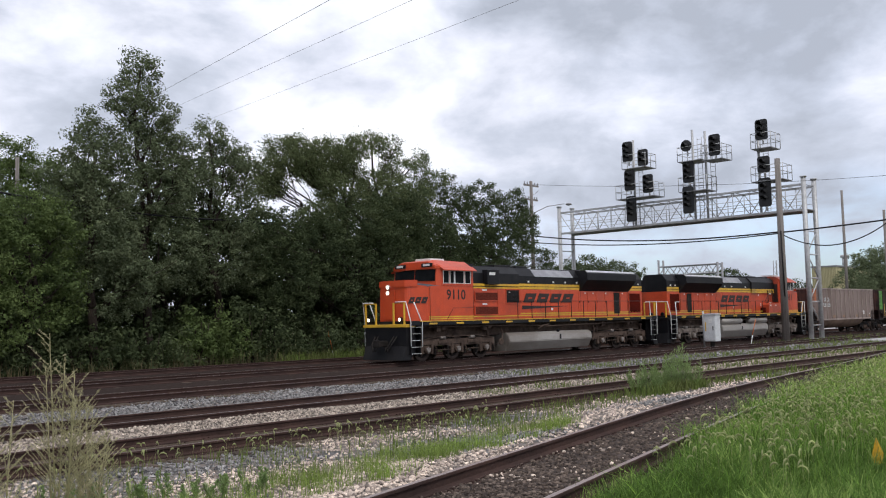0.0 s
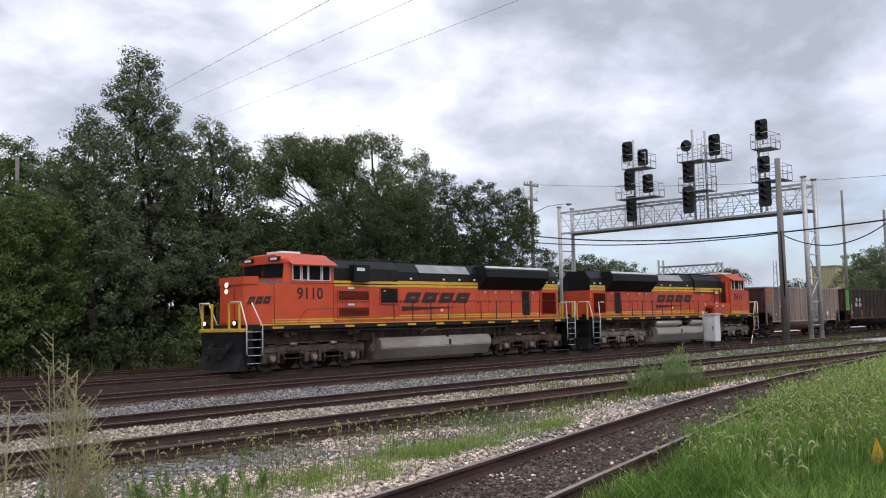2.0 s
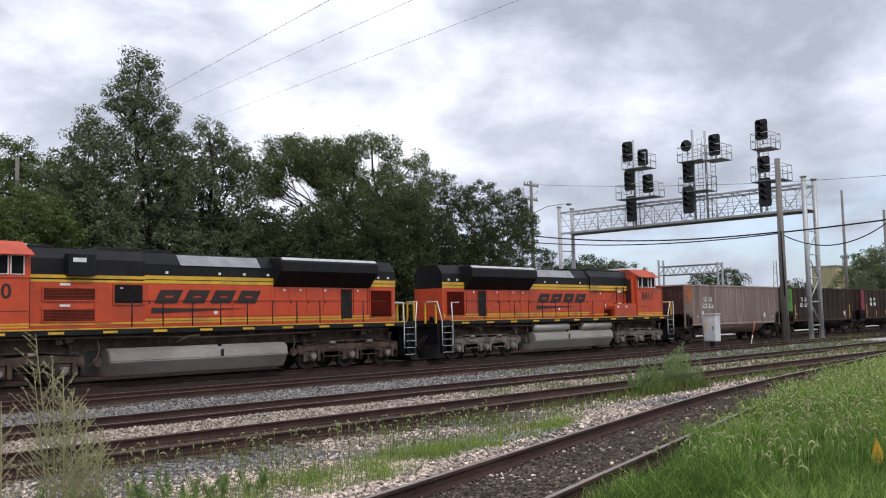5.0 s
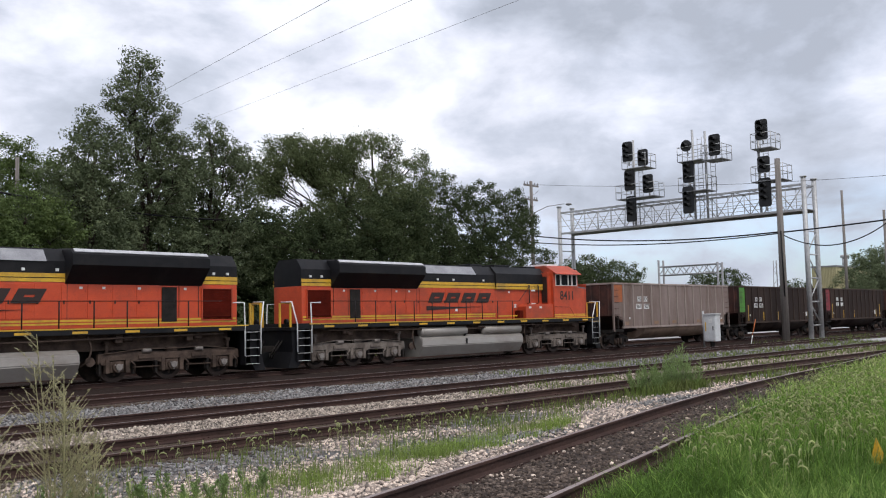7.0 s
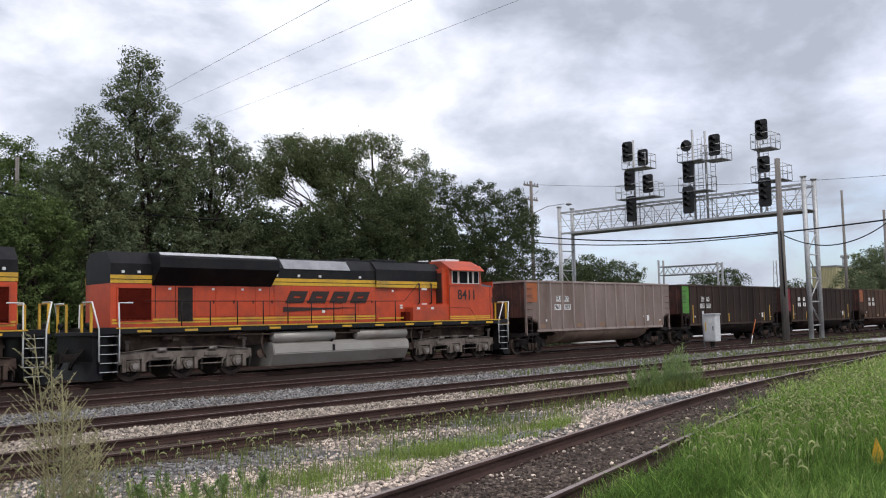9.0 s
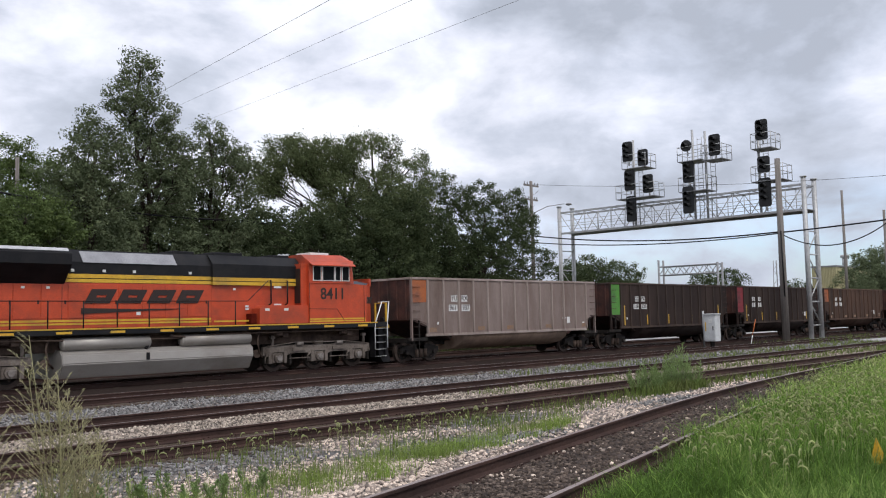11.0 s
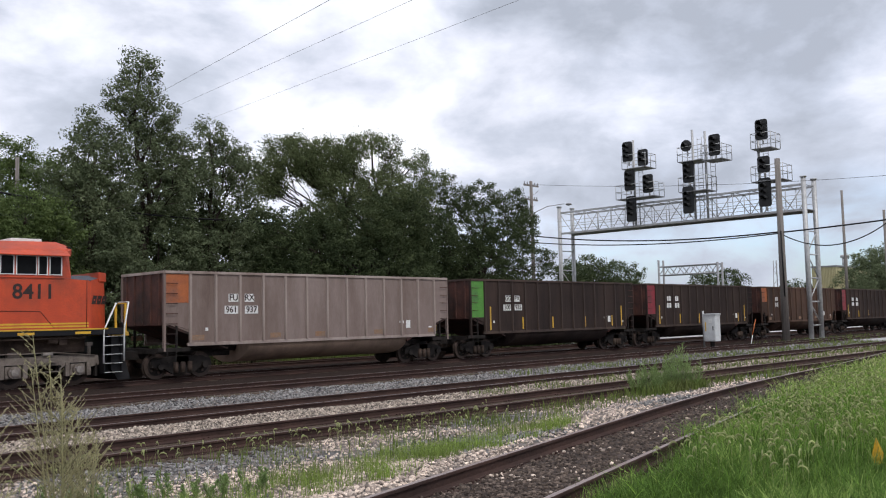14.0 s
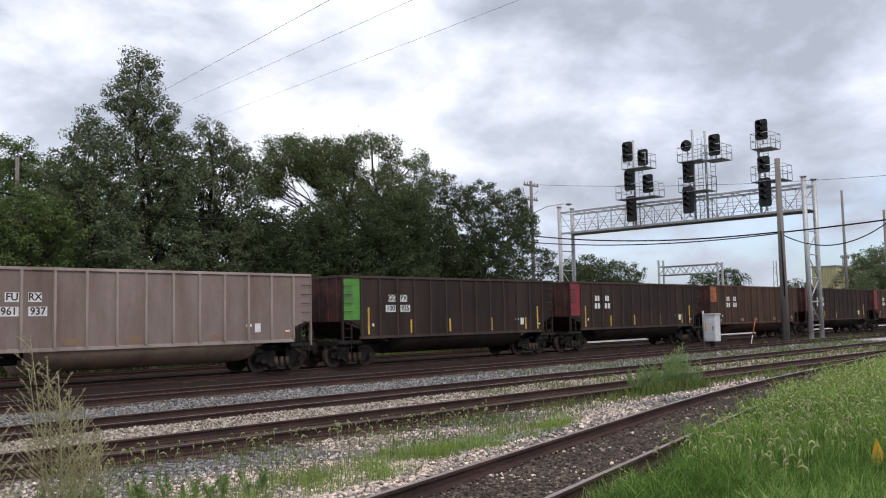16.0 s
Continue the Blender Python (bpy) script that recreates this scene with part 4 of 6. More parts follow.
def car_materials(name, side, side2, dirt):
    return mat(name, side, side2, scale=1.4, rough=0.75, bump=0.06, fine=30, stain=dirt, amount=0.4, stretch=(1, 1, 0.25), grain_by=0.08, gloss=0.08)


def car_truck(cx):
    bm = bmesh.new()
    for s in (-1, 1):
        y0, y1 = sorted((s * 0.94, s * 1.1))
        outer = [(cx - 1.2, 0.42), (cx - 1.15, 0.68), (cx - 0.5, 0.82), (cx + 0.5, 0.82), (cx + 1.15, 0.68), (cx + 1.2, 0.42), (cx + 0.78, 0.42), (cx + 0.4, 0.18), (cx - 0.4, 0.18), (cx - 0.78, 0.42)]
        prism(bm, outer, y0, y1, "y")
        for o in (-0.28, 0.0, 0.28):
            rod(bm, (cx + o, s * 1.12, 0.22), (cx + o, s * 1.12, 0.6), 0.09, 10, mi=1)
        for ax in (-0.89, 0.89):
            rod(bm, (cx + ax, s * 1.08, 0.46), (cx + ax, s * 1.2, 0.46), 0.12, 12, mi=0)
    box(bm, cx - 0.25, cx + 0.25, -1.1, 1.1, 0.5, 0.8, 1)
    return bm


def coal_car(label, marks, side, panel, end, trim, low, ribs=12):
    """A steel coal car with a rounded tub between its trucks; its coupler face is at x = 0."""
    th = thing("coal_car", label, "coal car", group="coal cars of the train")
    L, a, b = CAR, 1.07, CAR - 0.62
    W, ZT, ZB = 1.58, 3.86, 1.25
    # side sheets with thickness, cut away at the ends; the top is open
    sheet = {}
    for s in (-1, 1):
        bm = bmesh.new()
        prism(bm, [(a, 1.9), (a + 0.3, 1.95), (a + 0.98, 1.72), (a + 0.98, ZB), (b - 0.9, ZB), (b - 0.9, 1.72), (b - 0.3, 1.95), (b, 1.9), (b, ZT - 0.1), (a, ZT - 0.1)],
              *sorted((s * W, s * (W - 0.05))), "y")
        sheet[s] = part("side_sheet", bm, side, th)
    for x, d in ((a, 1), (b, -1)):
        bm = bmesh.new()
        prism(bm, [(x, ZT - 0.05), (x + d * 0.05, ZT - 0.05), (x + d * 0.05, 2.0), (x + d * 2.6, 1.05), (x + d * 2.6, 1.0), (x, 1.92)], -W + 0.051, W - 0.051, "y")
        for yy in (-1.2, -0.6, 0.0, 0.6, 1.2):
            box(bm, *sorted((x, x - d * 0.06)), yy - 0.05, yy + 0.05, 1.95, ZT - 0.1)
        part("end_sheet", bm, end, th, "sooty rusty end sheet")
    bm = bmesh.new()
    for s in (-1, 1):
        box(bm, a - 0.02, b + 0.02, *sorted((s * (W + 0.05), s * (W - 0.08))), ZT - 0.1, ZT, 0, 0.012)
        box(bm, a + 0.9, b - 0.85, *sorted((s * (W + 0.03), s * (W - 0.06))), ZB - 0.09, ZB + 0.03, 0, 0.01)
    for x in (a, b):
        box(bm, x - 0.05, x + 0.05, -W, W, ZT - 0.1, ZT, 0, 0.012)
    part("top_rail", bm, trim, th)
    xs = [a + 0.99 + k * (b - 0.9 - a - 0.99) / ribs for k in range(ribs + 1)]
    rb = bmesh.new()
    prism(rb, [(-0.05, -W), (0.05, -W), (0.04, -W - 0.085), (-0.04, -W - 0.085)], ZB + 0.03, ZT - 0.1, "z")
    rib = mesh_of(rb, "rib", trim)
    for s in (0, 180):
        for x in xs:
            part("rib", rib, None, sheet[1 if s else -1], m=pose(L - x if s else x, 0, 0) if not s else pose(x, 0, 0, 0, 0, 180))
    for s in (-1, 1):
        pieces("coloured_panel", [(a + 0.02, a + 0.93, *sorted((s * (W + 0.001), s * (W + 0.008))), low, ZT - 0.12)], panel, sheet[s], "painted end panel")
    # corner posts, ladders, grab irons
    for s in (-1, 1):
        for x, d in ((a, 1), (b, -1)):
            bm = bmesh.new()
            box(bm, x - 0.04, x + 0.04, *sorted((s * (W + 0.02), s * (W - 0.09))), 1.0, ZT - 0.1)
            post = part("corner_post", bm, side, th)
            bm = bmesh.new()
            box(bm, *sorted((x - d * 0.25, x + d * 1.0)), *sorted((s * W, s * (W - 0.16))), 0.98, 1.12)
            box(bm, x + d * 0.45, x + d * 0.52, *sorted((s * (W - 0.02), s * (W - 0.09))), 1.121, 1.9)
            tube(bm, [(x + d * 0.1, s * W, 1.0), (x + d * 0.1, s * W, 0.62), (x + d * 0.45, s * W, 0.62), (x + d * 0.45, s * W, 1.0)], 0.014, 5)
            part("end_step", bm, DARK, post, "dark end sill with a stirrup step")
            for k in range(7):
                z = 1.25 + 0.36 * k
                bm = bmesh.new()
                tube(bm, [(x + d * 0.06, s * W, z), (x + d * 0.06, s * (W + 0.07), z), (x + d * 0.46, s * (W + 0.07), z), (x + d * 0.46, s * W, z)], 0.014, 5)
                part("grab_iron", bm, end, post)
    # rounded tub between the trucks, centre sill and couplers
    bm = bmesh.new()
    arc = [(1.5 * math.cos(t), 1.22 - 0.78 * math.sin(t)) for t in np.linspace(0, math.pi, 15)]
    prism(bm, arc, a + 3.55, b - 2.55, "x")
    for f in bm.faces:
        f.smooth = abs(f.normal.x) < 0.5
    part("tub", bm, TUB if side is CAR_GREY else side, th, "rounded tub floor")
    bm = bmesh.new()
    box(bm, 0.3, L - 0.3, -0.18, 0.18, 0.72, 1.02)
    for x, d in ((0, 1), (L, -1)):
        box(bm, *sorted((x - d * 0.02, x + d * 0.4)), -0.16, 0.16, 0.74, 1.0, 0, 0.04)
        box(bm, *sorted((x + d * 0.8, x + d * 1.1)), -1.45, 1.45, 0.92, 1.1)
    rod(bm, (3.7, -0.5, 1.1), (4.6, -0.5, 1.1), 0.2, 12)
    part("underframe", bm, DARK, th)
    for cx in (2.05, L - 1.75):
        part("truck_frame", car_truck(cx), (DARK, GRIME), th)
    # white stencils
    if marks:
        for txt, x, z in marks:
            for s in (-1, 1):
                w = 0.165 * len(txt) + 0.1
                xx = x if s < 0 else L - x
                bm = bmesh.new()
                box(bm, xx - w / 2, xx + w / 2, *sorted((s * (W + 0.002), s * (W + 0.006))), z - 0.15, z + 0.15)
                plate = part("stencil_panel", bm, WHITE, sheet[s], "white stencil panel")
                me = words(txt, 0.33)
                me.materials.append(LETTER)
                part("stencil", me, None, plate, m=pose(xx, s * (W + 0.009), z, 0, 0, 0 if s < 0 else 180))
    for s in (-1, 1):
        def on(x, w, z0, z1, lift=0.007):
            xx = x if s < 0 else L - x
            return (xx - w / 2, xx + w / 2, *sorted((s * (W + 0.002), s * (W + lift))), z0, z1)
        pieces("small_notice", [on(x, w, z - h / 2, z + h / 2) for x, z, w, h in ((13.0, 1.75, 0.26, 0.34), (12.6, 1.85, 0.25, 0.1), (14.4, 1.6, 0.2, 0.06), (2.75, 1.75, 0.12, 0.12))], WHITE, sheet[s], "small white notice")
        if side is CAR_DARK:
            pieces("reflector_strip", [on(x, 0.1, 1.35, 2.5 if x in (2.5, 14.3) else 1.95) for x in (2.5, 5.05, 7.6, 10.6, 13.3, 14.3)], YELLOW, sheet[s], "upright yellow reflector strip")
        else:
            pieces("rust_patch", [on(x, 0.5, 1.36, 1.55) for x in (2.4, 5.8, 8.0, 11.2, 14.5)], RUST, sheet[s], "orange rust patch")
        if not marks:
            pieces("stencil_bar", [on(x + q * w * 0.28, w * 0.4, z - 0.15, z + 0.15) for x, z, w in ((3.7, 2.93, 0.45), (4.7, 2.93, 0.4), (3.7, 2.5, 0.55), (4.72, 2.5, 0.55)) for q in (-1, 1)], WHITE, sheet[s], "worn white stencil bar")
    return th


def car_wheels(th):
    return [(part("wheelset", wheelset_mesh(0.46), None, th, m=pose(cx + ax, 0, 0.46)), cx + ax) for cx in (2.05, CAR - 1.75) for ax in (-0.89, 0.89)]


TUB = car_materials("brown dusty tub paint", (0.33, 0.235, 0.18), (0.27, 0.19, 0.145), (0.16, 0.115, 0.09))
RUST = mat("orange rust patch", (0.27, 0.15, 0.085), (0.22, 0.155, 0.115), scale=6, rough=0.8, bump=0.1)
SOOT = mat("sooty rust", (0.12, 0.042, 0.03), (0.045, 0.022, 0.018), scale=1.2, rough=0.85, bump=0.2, stain=(0.012, 0.011, 0.011), amount=0.5)
CAR_GREY = car_materials("taupe car paint", (0.265, 0.21, 0.192), (0.222, 0.17, 0.154), (0.155, 0.112, 0.096))
CAR_DARK = car_materials("dark brown car paint", (0.038, 0.028, 0.026), (0.028, 0.021, 0.02), (0.06, 0.041, 0.035))
CAR_BROWN = car_materials("rust brown car paint", (0.105, 0.062, 0.046), (0.07, 0.043, 0.034), (0.045, 0.034, 0.03))
# lighter copies of the side paints: lit edges of ribs and top rails
TRIM = {CAR_GREY: car_materials("taupe paint lightened for lit ribs", (0.40, 0.335, 0.305), (0.33, 0.27, 0.245), (0.20, 0.15, 0.13)),
        CAR_DARK: car_materials("brown paint lightened for lit ribs", (0.075, 0.056, 0.05), (0.05, 0.038, 0.035), (0.09, 0.062, 0.05)),
        CAR_BROWN: car_materials("rust paint lightened for lit ribs", (0.15, 0.09, 0.065), (0.11, 0.068, 0.052), (0.06, 0.045, 0.04))}
PANEL = {k: mat(k + " end panel", c, d, scale=2, rough=0.6, bump=0.08, stain=s, amount=0.35) for k, c, d, s in (
    ("orange", (0.42, 0.12, 0.035), (0.34, 0.1, 0.035), (0.16, 0.08, 0.06)),
    ("green", (0.10, 0.30, 0.045), (0.075, 0.24, 0.04), (0.05, 0.1, 0.04)),
    ("red", (0.28, 0.025, 0.04), (0.2, 0.022, 0.032), (0.08, 0.03, 0.03)))}

TRAIN_Y = TRACK_Y["train"]
lead = locomotive("9110", "orange locomotive with black hood, yellow stripes and lit headlights", False, False)
second = locomotive("8411", "grimy orange locomotive coupled cab to the cars", True, True)
TRAIN = [(lead, 27.40, 0, 0.53, loco_wheels(lead)), (second, 27.70 + 2 * LOCO, 180, 0.53, loco_wheels(second))]
MARKS = [[("FU", 3.89, 2.9), ("RX", 4.6, 2.9), ("961", 3.8, 2.45), ("937", 4.69, 2.45)], [("GG", 3.89, 2.9), ("PX", 4.6, 2.9), ("100", 3.8, 2.45), ("935", 4.69, 2.45)]]
KINDS = [("taupe coal car with an orange end panel", CAR_GREY, "orange"), ("dark brown coal car with a bright green end panel", CAR_DARK, "green"),
         ("dark brown coal car with a red end panel", CAR_DARK, "red"), ("rust-brown coal car with a faded orange end panel", CAR_BROWN, "orange"),
         ("dark brown coal car with a red end panel", CAR_DARK, "red"), ("rust-brown coal car with a red end panel", CAR_BROWN, "red"),
         ("dark brown coal car with an orange end panel", CAR_DARK, "orange")]
for k, (label, side, colour) in enumerate(KINDS):
    car = coal_car(label, MARKS[k] if k < 2 else None, side, PANEL[colour], SOOT, TRIM[side], 2.72 if k in (0, 3) else 1.98)
    TRAIN.append((car, 27.40 + 2 * LOCO + CAR * k, 0, 0.46, car_wheels(car)))


# ---- signal gantry over the tracks ----
def truss_bay(bm, x, y0, y1, z0, z1, flip):
    a, b = ((y0, z0), (y1, z1)) if flip else ((y0, z1), (y1, z0))
    rod(bm, (x, a[0], a[1]), (x, b[0], b[1]), 0.035, 6)


def signal_gantry():
    th = thing("signal_gantry", "galvanised steel signal bridge spanning the tracks", "signal gantry")
    X, YN, YF, ZB, ZT = (66.4, 68.4), 26.1, 48.4, 9.45, 11.35
    for y, s in ((YN, 1), (YF, -1)):
        for x in X:
            bm = bmesh.new()
            rod(bm, (x, y, -0.3), (x, y, 11.9), 0.18, 14)
            rod(bm, (x, y, 11.88), (x, y, 11.96), 0.25, 14)
            box(bm, x - 0.4, x + 0.4, y - 0.4, y + 0.4, -0.35, -0.1)
            part("post", bm, GALV, th)
        for k in range(5):
            z = 0.9 + k * 1.75
            bm = bmesh.new()
            rod(bm, (X[0], y, z), (X[1], y, z), 0.05, 6)
            part("post_brace", bm, GALV, th)
            p, q = (X[0], X[1]) if k % 2 else (X[1], X[0])
            if k < 4:
                bm = bmesh.new()
                rod(bm, (p, y, z), (q, y, z + 1.75), 0.045, 6)
                part("post_brace", bm, GALV, th)
    for x in X:
        for z in (ZB, ZT):
            bm = bmesh.new()
            box(bm, x - 0.07, x + 0.07, YN, YF, z - 0.08, z + 0.08, 0, 0.01)
            part("chord", bm, GALV, th)
        n = 16
        for k in range(n):
            y0, y1 = YN + (YF - YN) * k / n, YN + (YF - YN) * (k + 1) / n
            bm = bmesh.new()
            truss_bay(bm, x, y0, y1, ZB, ZT, k % 2)
            part("diagonal", bm, GALV, th)
            bm = bmesh.new()
            rod(bm, (x, y1, ZB), (x, y1, ZT), 0.03, 6)
            part("upright", bm, GALV, th)
    bm = bmesh.new()
    box(bm, X[0], X[1], YN, YF, ZB + 0.05, ZB + 0.1)
    for k in range(17):
        y = YN + (YF - YN) * k / 16
        rod(bm, (X[0], y, ZT), (X[1], y, ZT), 0.03, 6)
    part("walkway", bm, GALV_DARK, th, "grated walkway")
    for x in (X[0] - 0.35, X[1] + 0.1):
        for z in (ZB + 0.6, ZB + 1.1):
            bm = bmesh.new()
            rod(bm, (x, YN, z), (x, YF, z), 0.022, 5)
            part("guard_rail", bm, GALV, th)
    # masts with basket platforms and heads
    def basket(y0, y1, z, x0=65.6, x1=67.3, tall=1.15):
        y0, y1, z = y0 * 0.988, y1 * 0.988, 1.9 + (z - 1.9) * 0.988
        b = bmesh.new()
        box(b, x0, x1, y0, y1, z - 0.06, z, 0, 0.01)
        pl = part("platform", b, GALV_DARK, th, "small grated service platform")
        for zz in (z + tall * 0.5, z + tall):
            b = bmesh.new()
            tube(b, [(x0, y0, zz), (x1, y0, zz), (x1, y1, zz), (x0, y1, zz), (x0, y0, zz)], 0.028, 5)
            part("guard_rail", b, GALV, pl)
        for xx in (x0, (x0 + x1) / 2, x1):
            for yy in (y0, y1):
                b = bmesh.new()
                rod(b, (xx, yy, z), (xx, yy, z + tall), 0.028, 5)
                part("rail_post", b, GALV, pl)

    def head(y, z, tall, wide=0.98, x=65.75):
        b = bmesh.new()
        y, z = y * 0.979, 1.9 + (z - 1.9) * 0.979
        r = wide / 2
        c = r * 0.42 if tall > 1.0 else r
        o = [(y + sy * (r - c) + c * math.cos(t), z + sz * (tall / 2 - c) + c * math.sin(t))
             for sy, sz, t0 in ((1, 1, 0.0), (-1, 1, 0.5), (-1, -1, 1.0), (1, -1, 1.5)) for t in np.linspace(t0 * math.pi, (t0 + 0.45) * math.pi, 5)]
        prism(b, o, x, x + 0.05, "x")
        box(b, x + 0.05, x + 0.4, y - 0.16, y + 0.16, z - tall / 2 + 0.15, z + tall / 2 - 0.15, 0, 0.03)
        n = 1 if tall < 1.0 else 2 if tall < 1.5 else 3
        for k in range(n):
            zc = z + (k - (n - 1) / 2) * 0.45
            t = np.linspace(-0.35, math.pi + 0.35, 12)
            ring = [(y + 0.19 * math.cos(a), zc + 0.19 * math.sin(a)) for a in t] + [(y + 0.17 * math.cos(a), zc + 0.17 * math.sin(a)) for a in t[::-1]]
            prism(b, ring, x - 0.5, x, "x")
            rod(b, (x - 0.02, y, zc), (x + 0.01, y, zc), 0.1, 12, mi=1)
        hd = part("signal_head", b, (SIGNAL, GLASS), th, "black signal head with hooded lenses")
        b = bmesh.new()
        rod(b, (x + 0.25, y, z - tall / 2 - 0.3), (x + 0.25, y, z - tall / 2 + 0.2), 0.07, 8)
        part("bracket", b, GALV, hd)

    def mast(y, top, x=66.6):
        b = bmesh.new()
        rod(b, (x, y, ZB), (x, y, top), 0.1, 10)
        part("mast", b, GALV, th)
        for o in (-0.2, 0.2):
            b = bmesh.new()
            rod(b, (x + 0.5, y - 0.35 + o, ZB), (x + 0.5, y - 0.35 + o, top - 0.6), 0.022, 5)
            part("ladder_rail", b, GALV, th)
        z = ZB + 0.3
        while z < top - 0.6:
            b = bmesh.new()
            rod(b, (x + 0.5, y - 0.55, z), (x + 0.5, y - 0.15, z), 0.016, 4)
            part("ladder_rung", b, GALV, th)
            z += 0.4

    mast(40.55, 16.9)
    basket(39.3, 41.6, 14.5)
    basket(38.6, 42.3, 11.95)
    for y, z, t in ((41.5, 16.1, 1.75), (40.0, 15.4, 1.4), (41.4, 13.6, 1.75), (39.6, 13.1, 1.55), (41.3, 11.1, 2.2)):
        head(y, z, t)
    mast(35.0, 16.9)
    mast(33.9, 16.6)
    basket(34.2, 36.3, 14.4)
    basket(32.4, 34.1, 14.25)
    basket(33.8, 36.3, 11.9)
    for y, z, t in ((35.9, 15.8, 0.95), (33.4, 15.5, 1.7), (35.8, 13.6, 1.75), (35.9, 11.3, 2.2)):
        head(y, z, t)
    mast(29.5, 16.2)
    basket(28.4, 30.0, 14.55)
    basket(27.6, 30.1, 12.0)
    for y, z, t in ((29.45, 16.1, 1.6), (29.4, 13.35, 1.3), (29.4, 11.2, 2.2)):
        head(y, z, t)
    return th


signal_gantry()


# ---- poles, cables, cabinet ----
def timber_pole(x, y, top, r, label, arms=()):
    th = thing("utility_pole", label, "utility pole")
    bm = bmesh.new()
    rod(bm, (x, y, -0.6), (x, y, top), r, 12, r * 0.7)
    part("pole", bm, POLE, th)
    for z, half in arms:
        bm = bmesh.new()
        box(bm, x - half * 0.75, x + half * 0.75, y - 0.06, y + 0.06, z - 0.07, z + 0.07)
        part("crossarm", bm, POLE, th)
        for o in (-0.9, -0.5, 0.5, 0.9):
            bm = bmesh.new()
            rod(bm, (x + o * half * 0.75, y, z + 0.05), (x + o * half * 0.75, y, z + 0.3), 0.05, 8)
            part("insulator", bm, GALV_DARK, th)
    return th


main_pole = timber_pole(61.93, 26.1, 12.75, 0.27, "tall weathered timber pole beside the gantry")
bm = bmesh.new()
tube(bm, [(61.7, 26.0, 7.6), (61.63, 25.95, 5.5), (61.6, 25.9, 3.0)], 0.05, 6)
part("riser_cable", bm, BLACK, main_pole, "black cable running down the pole")
far_pole = timber_pole(64.4, 50.0, 14.3, 0.2, "timber utility pole with crossarms behind the trees", ((13.9, 1.4), (12.6, 1.2)))
timber_pole(141.9, 50.0, 20.4, 0.25, "slim distant utility pole")
timber_pole(161.0, 50.0, 18.8, 0.3, "slim distant utility pole")
timber_pole(19.9, 52.0, 11.6, 0.15, "timber pole half hidden by trees")


def lamp_arm():
    th = thing("street_lamp", "slim street lamp with a curved arm", "street lamp")
    bm = bmesh.new()
    rod(bm, (66.0, 52.5, -0.3), (66.0, 52.5, 10.6), 0.09, 8, 0.06)
    part("pole", bm, GALV_DARK, th)
    bm = bmesh.new()
    tube(bm, [(66.0, 52.5, 10.5), (66.6, 51.8, 11.6), (67.6, 50.6, 12.3), (68.6, 49.4, 12.5)], 0.04, 6)
    part("arm", bm, GALV_DARK, th)
    bm = bmesh.new()
    ball(bm, (68.9, 49.1, 12.45), 0.3, scale=(1, 1, 0.45))
    part("lamp_head", bm, GALV_DARK, th)


lamp_arm()


def cable(p, q, sag, r, label):
    bm = bmesh.new()
    p, q = Vector(p), Vector(q)
    pts = []
    for k in range(25):
        t = k / 24
        c = p.lerp(q, t)
        pts.append((c.x, c.y, c.z - sag * 4 * t * (1 - t)))
    tube(bm, pts, r, 5)
    ob = new("cable", mesh_of(bm, "cable", BLACK))
    tagged(ob, label, "cable", "overhead cables")


def wire(p, q, r, label):
    bm = bmesh.new()
    tube(bm, [p, tuple(Vector(p).lerp(Vector(q), 0.5)), q], r, 5)
    ob = new("cable", mesh_of(bm, "cable", GALV_DARK))
    tagged(ob, label, "cable", "overhead cables")


cable((64.3, 50.0, 9.3), (61.9, 26.1, 7.55), 0.55, 0.055, "black cable sagging between timber poles")
cable((64.3, 50.0, 8.7), (61.9, 26.1, 7.45), 0.5, 0.045, "black cable sagging between timber poles")
cable((61.9, 26.1, 7.5), (60.0, 2.0, 9.0), 0.3, 0.055, "black cable sagging from the timber pole")
cable((61.9, 26.1, 7.4), (62.0, 18.0, 8.4), 1.5, 0.04, "black cable drooping from the timber pole")
cable((64.4, 50.0, 14.0), (62.0, 12.0, 10.4), 0.6, 0.014, "thin grey wire over the tracks")
cable((64.4, 50.0, 9.6), (30.0, 44.9, 8.0), 0.6, 0.05, "black cable sagging past the trees")
cable((30.0, 44.9, 8.0), (12.0, 41.6, 8.4), 0.4, 0.05, "black cable sagging past the trees")
for a, b in (((26.0, 62.0, 14.1), (14.4, 16.0, 10.3)), ((30.5, 62.0, 15.9), (18.8, 16.0, 11.8)), ((32.7, 62.0, 15.4), (22.7, 16.0, 12.4))):
    wire(a, b, 0.0065, "thin power line high over the trees")


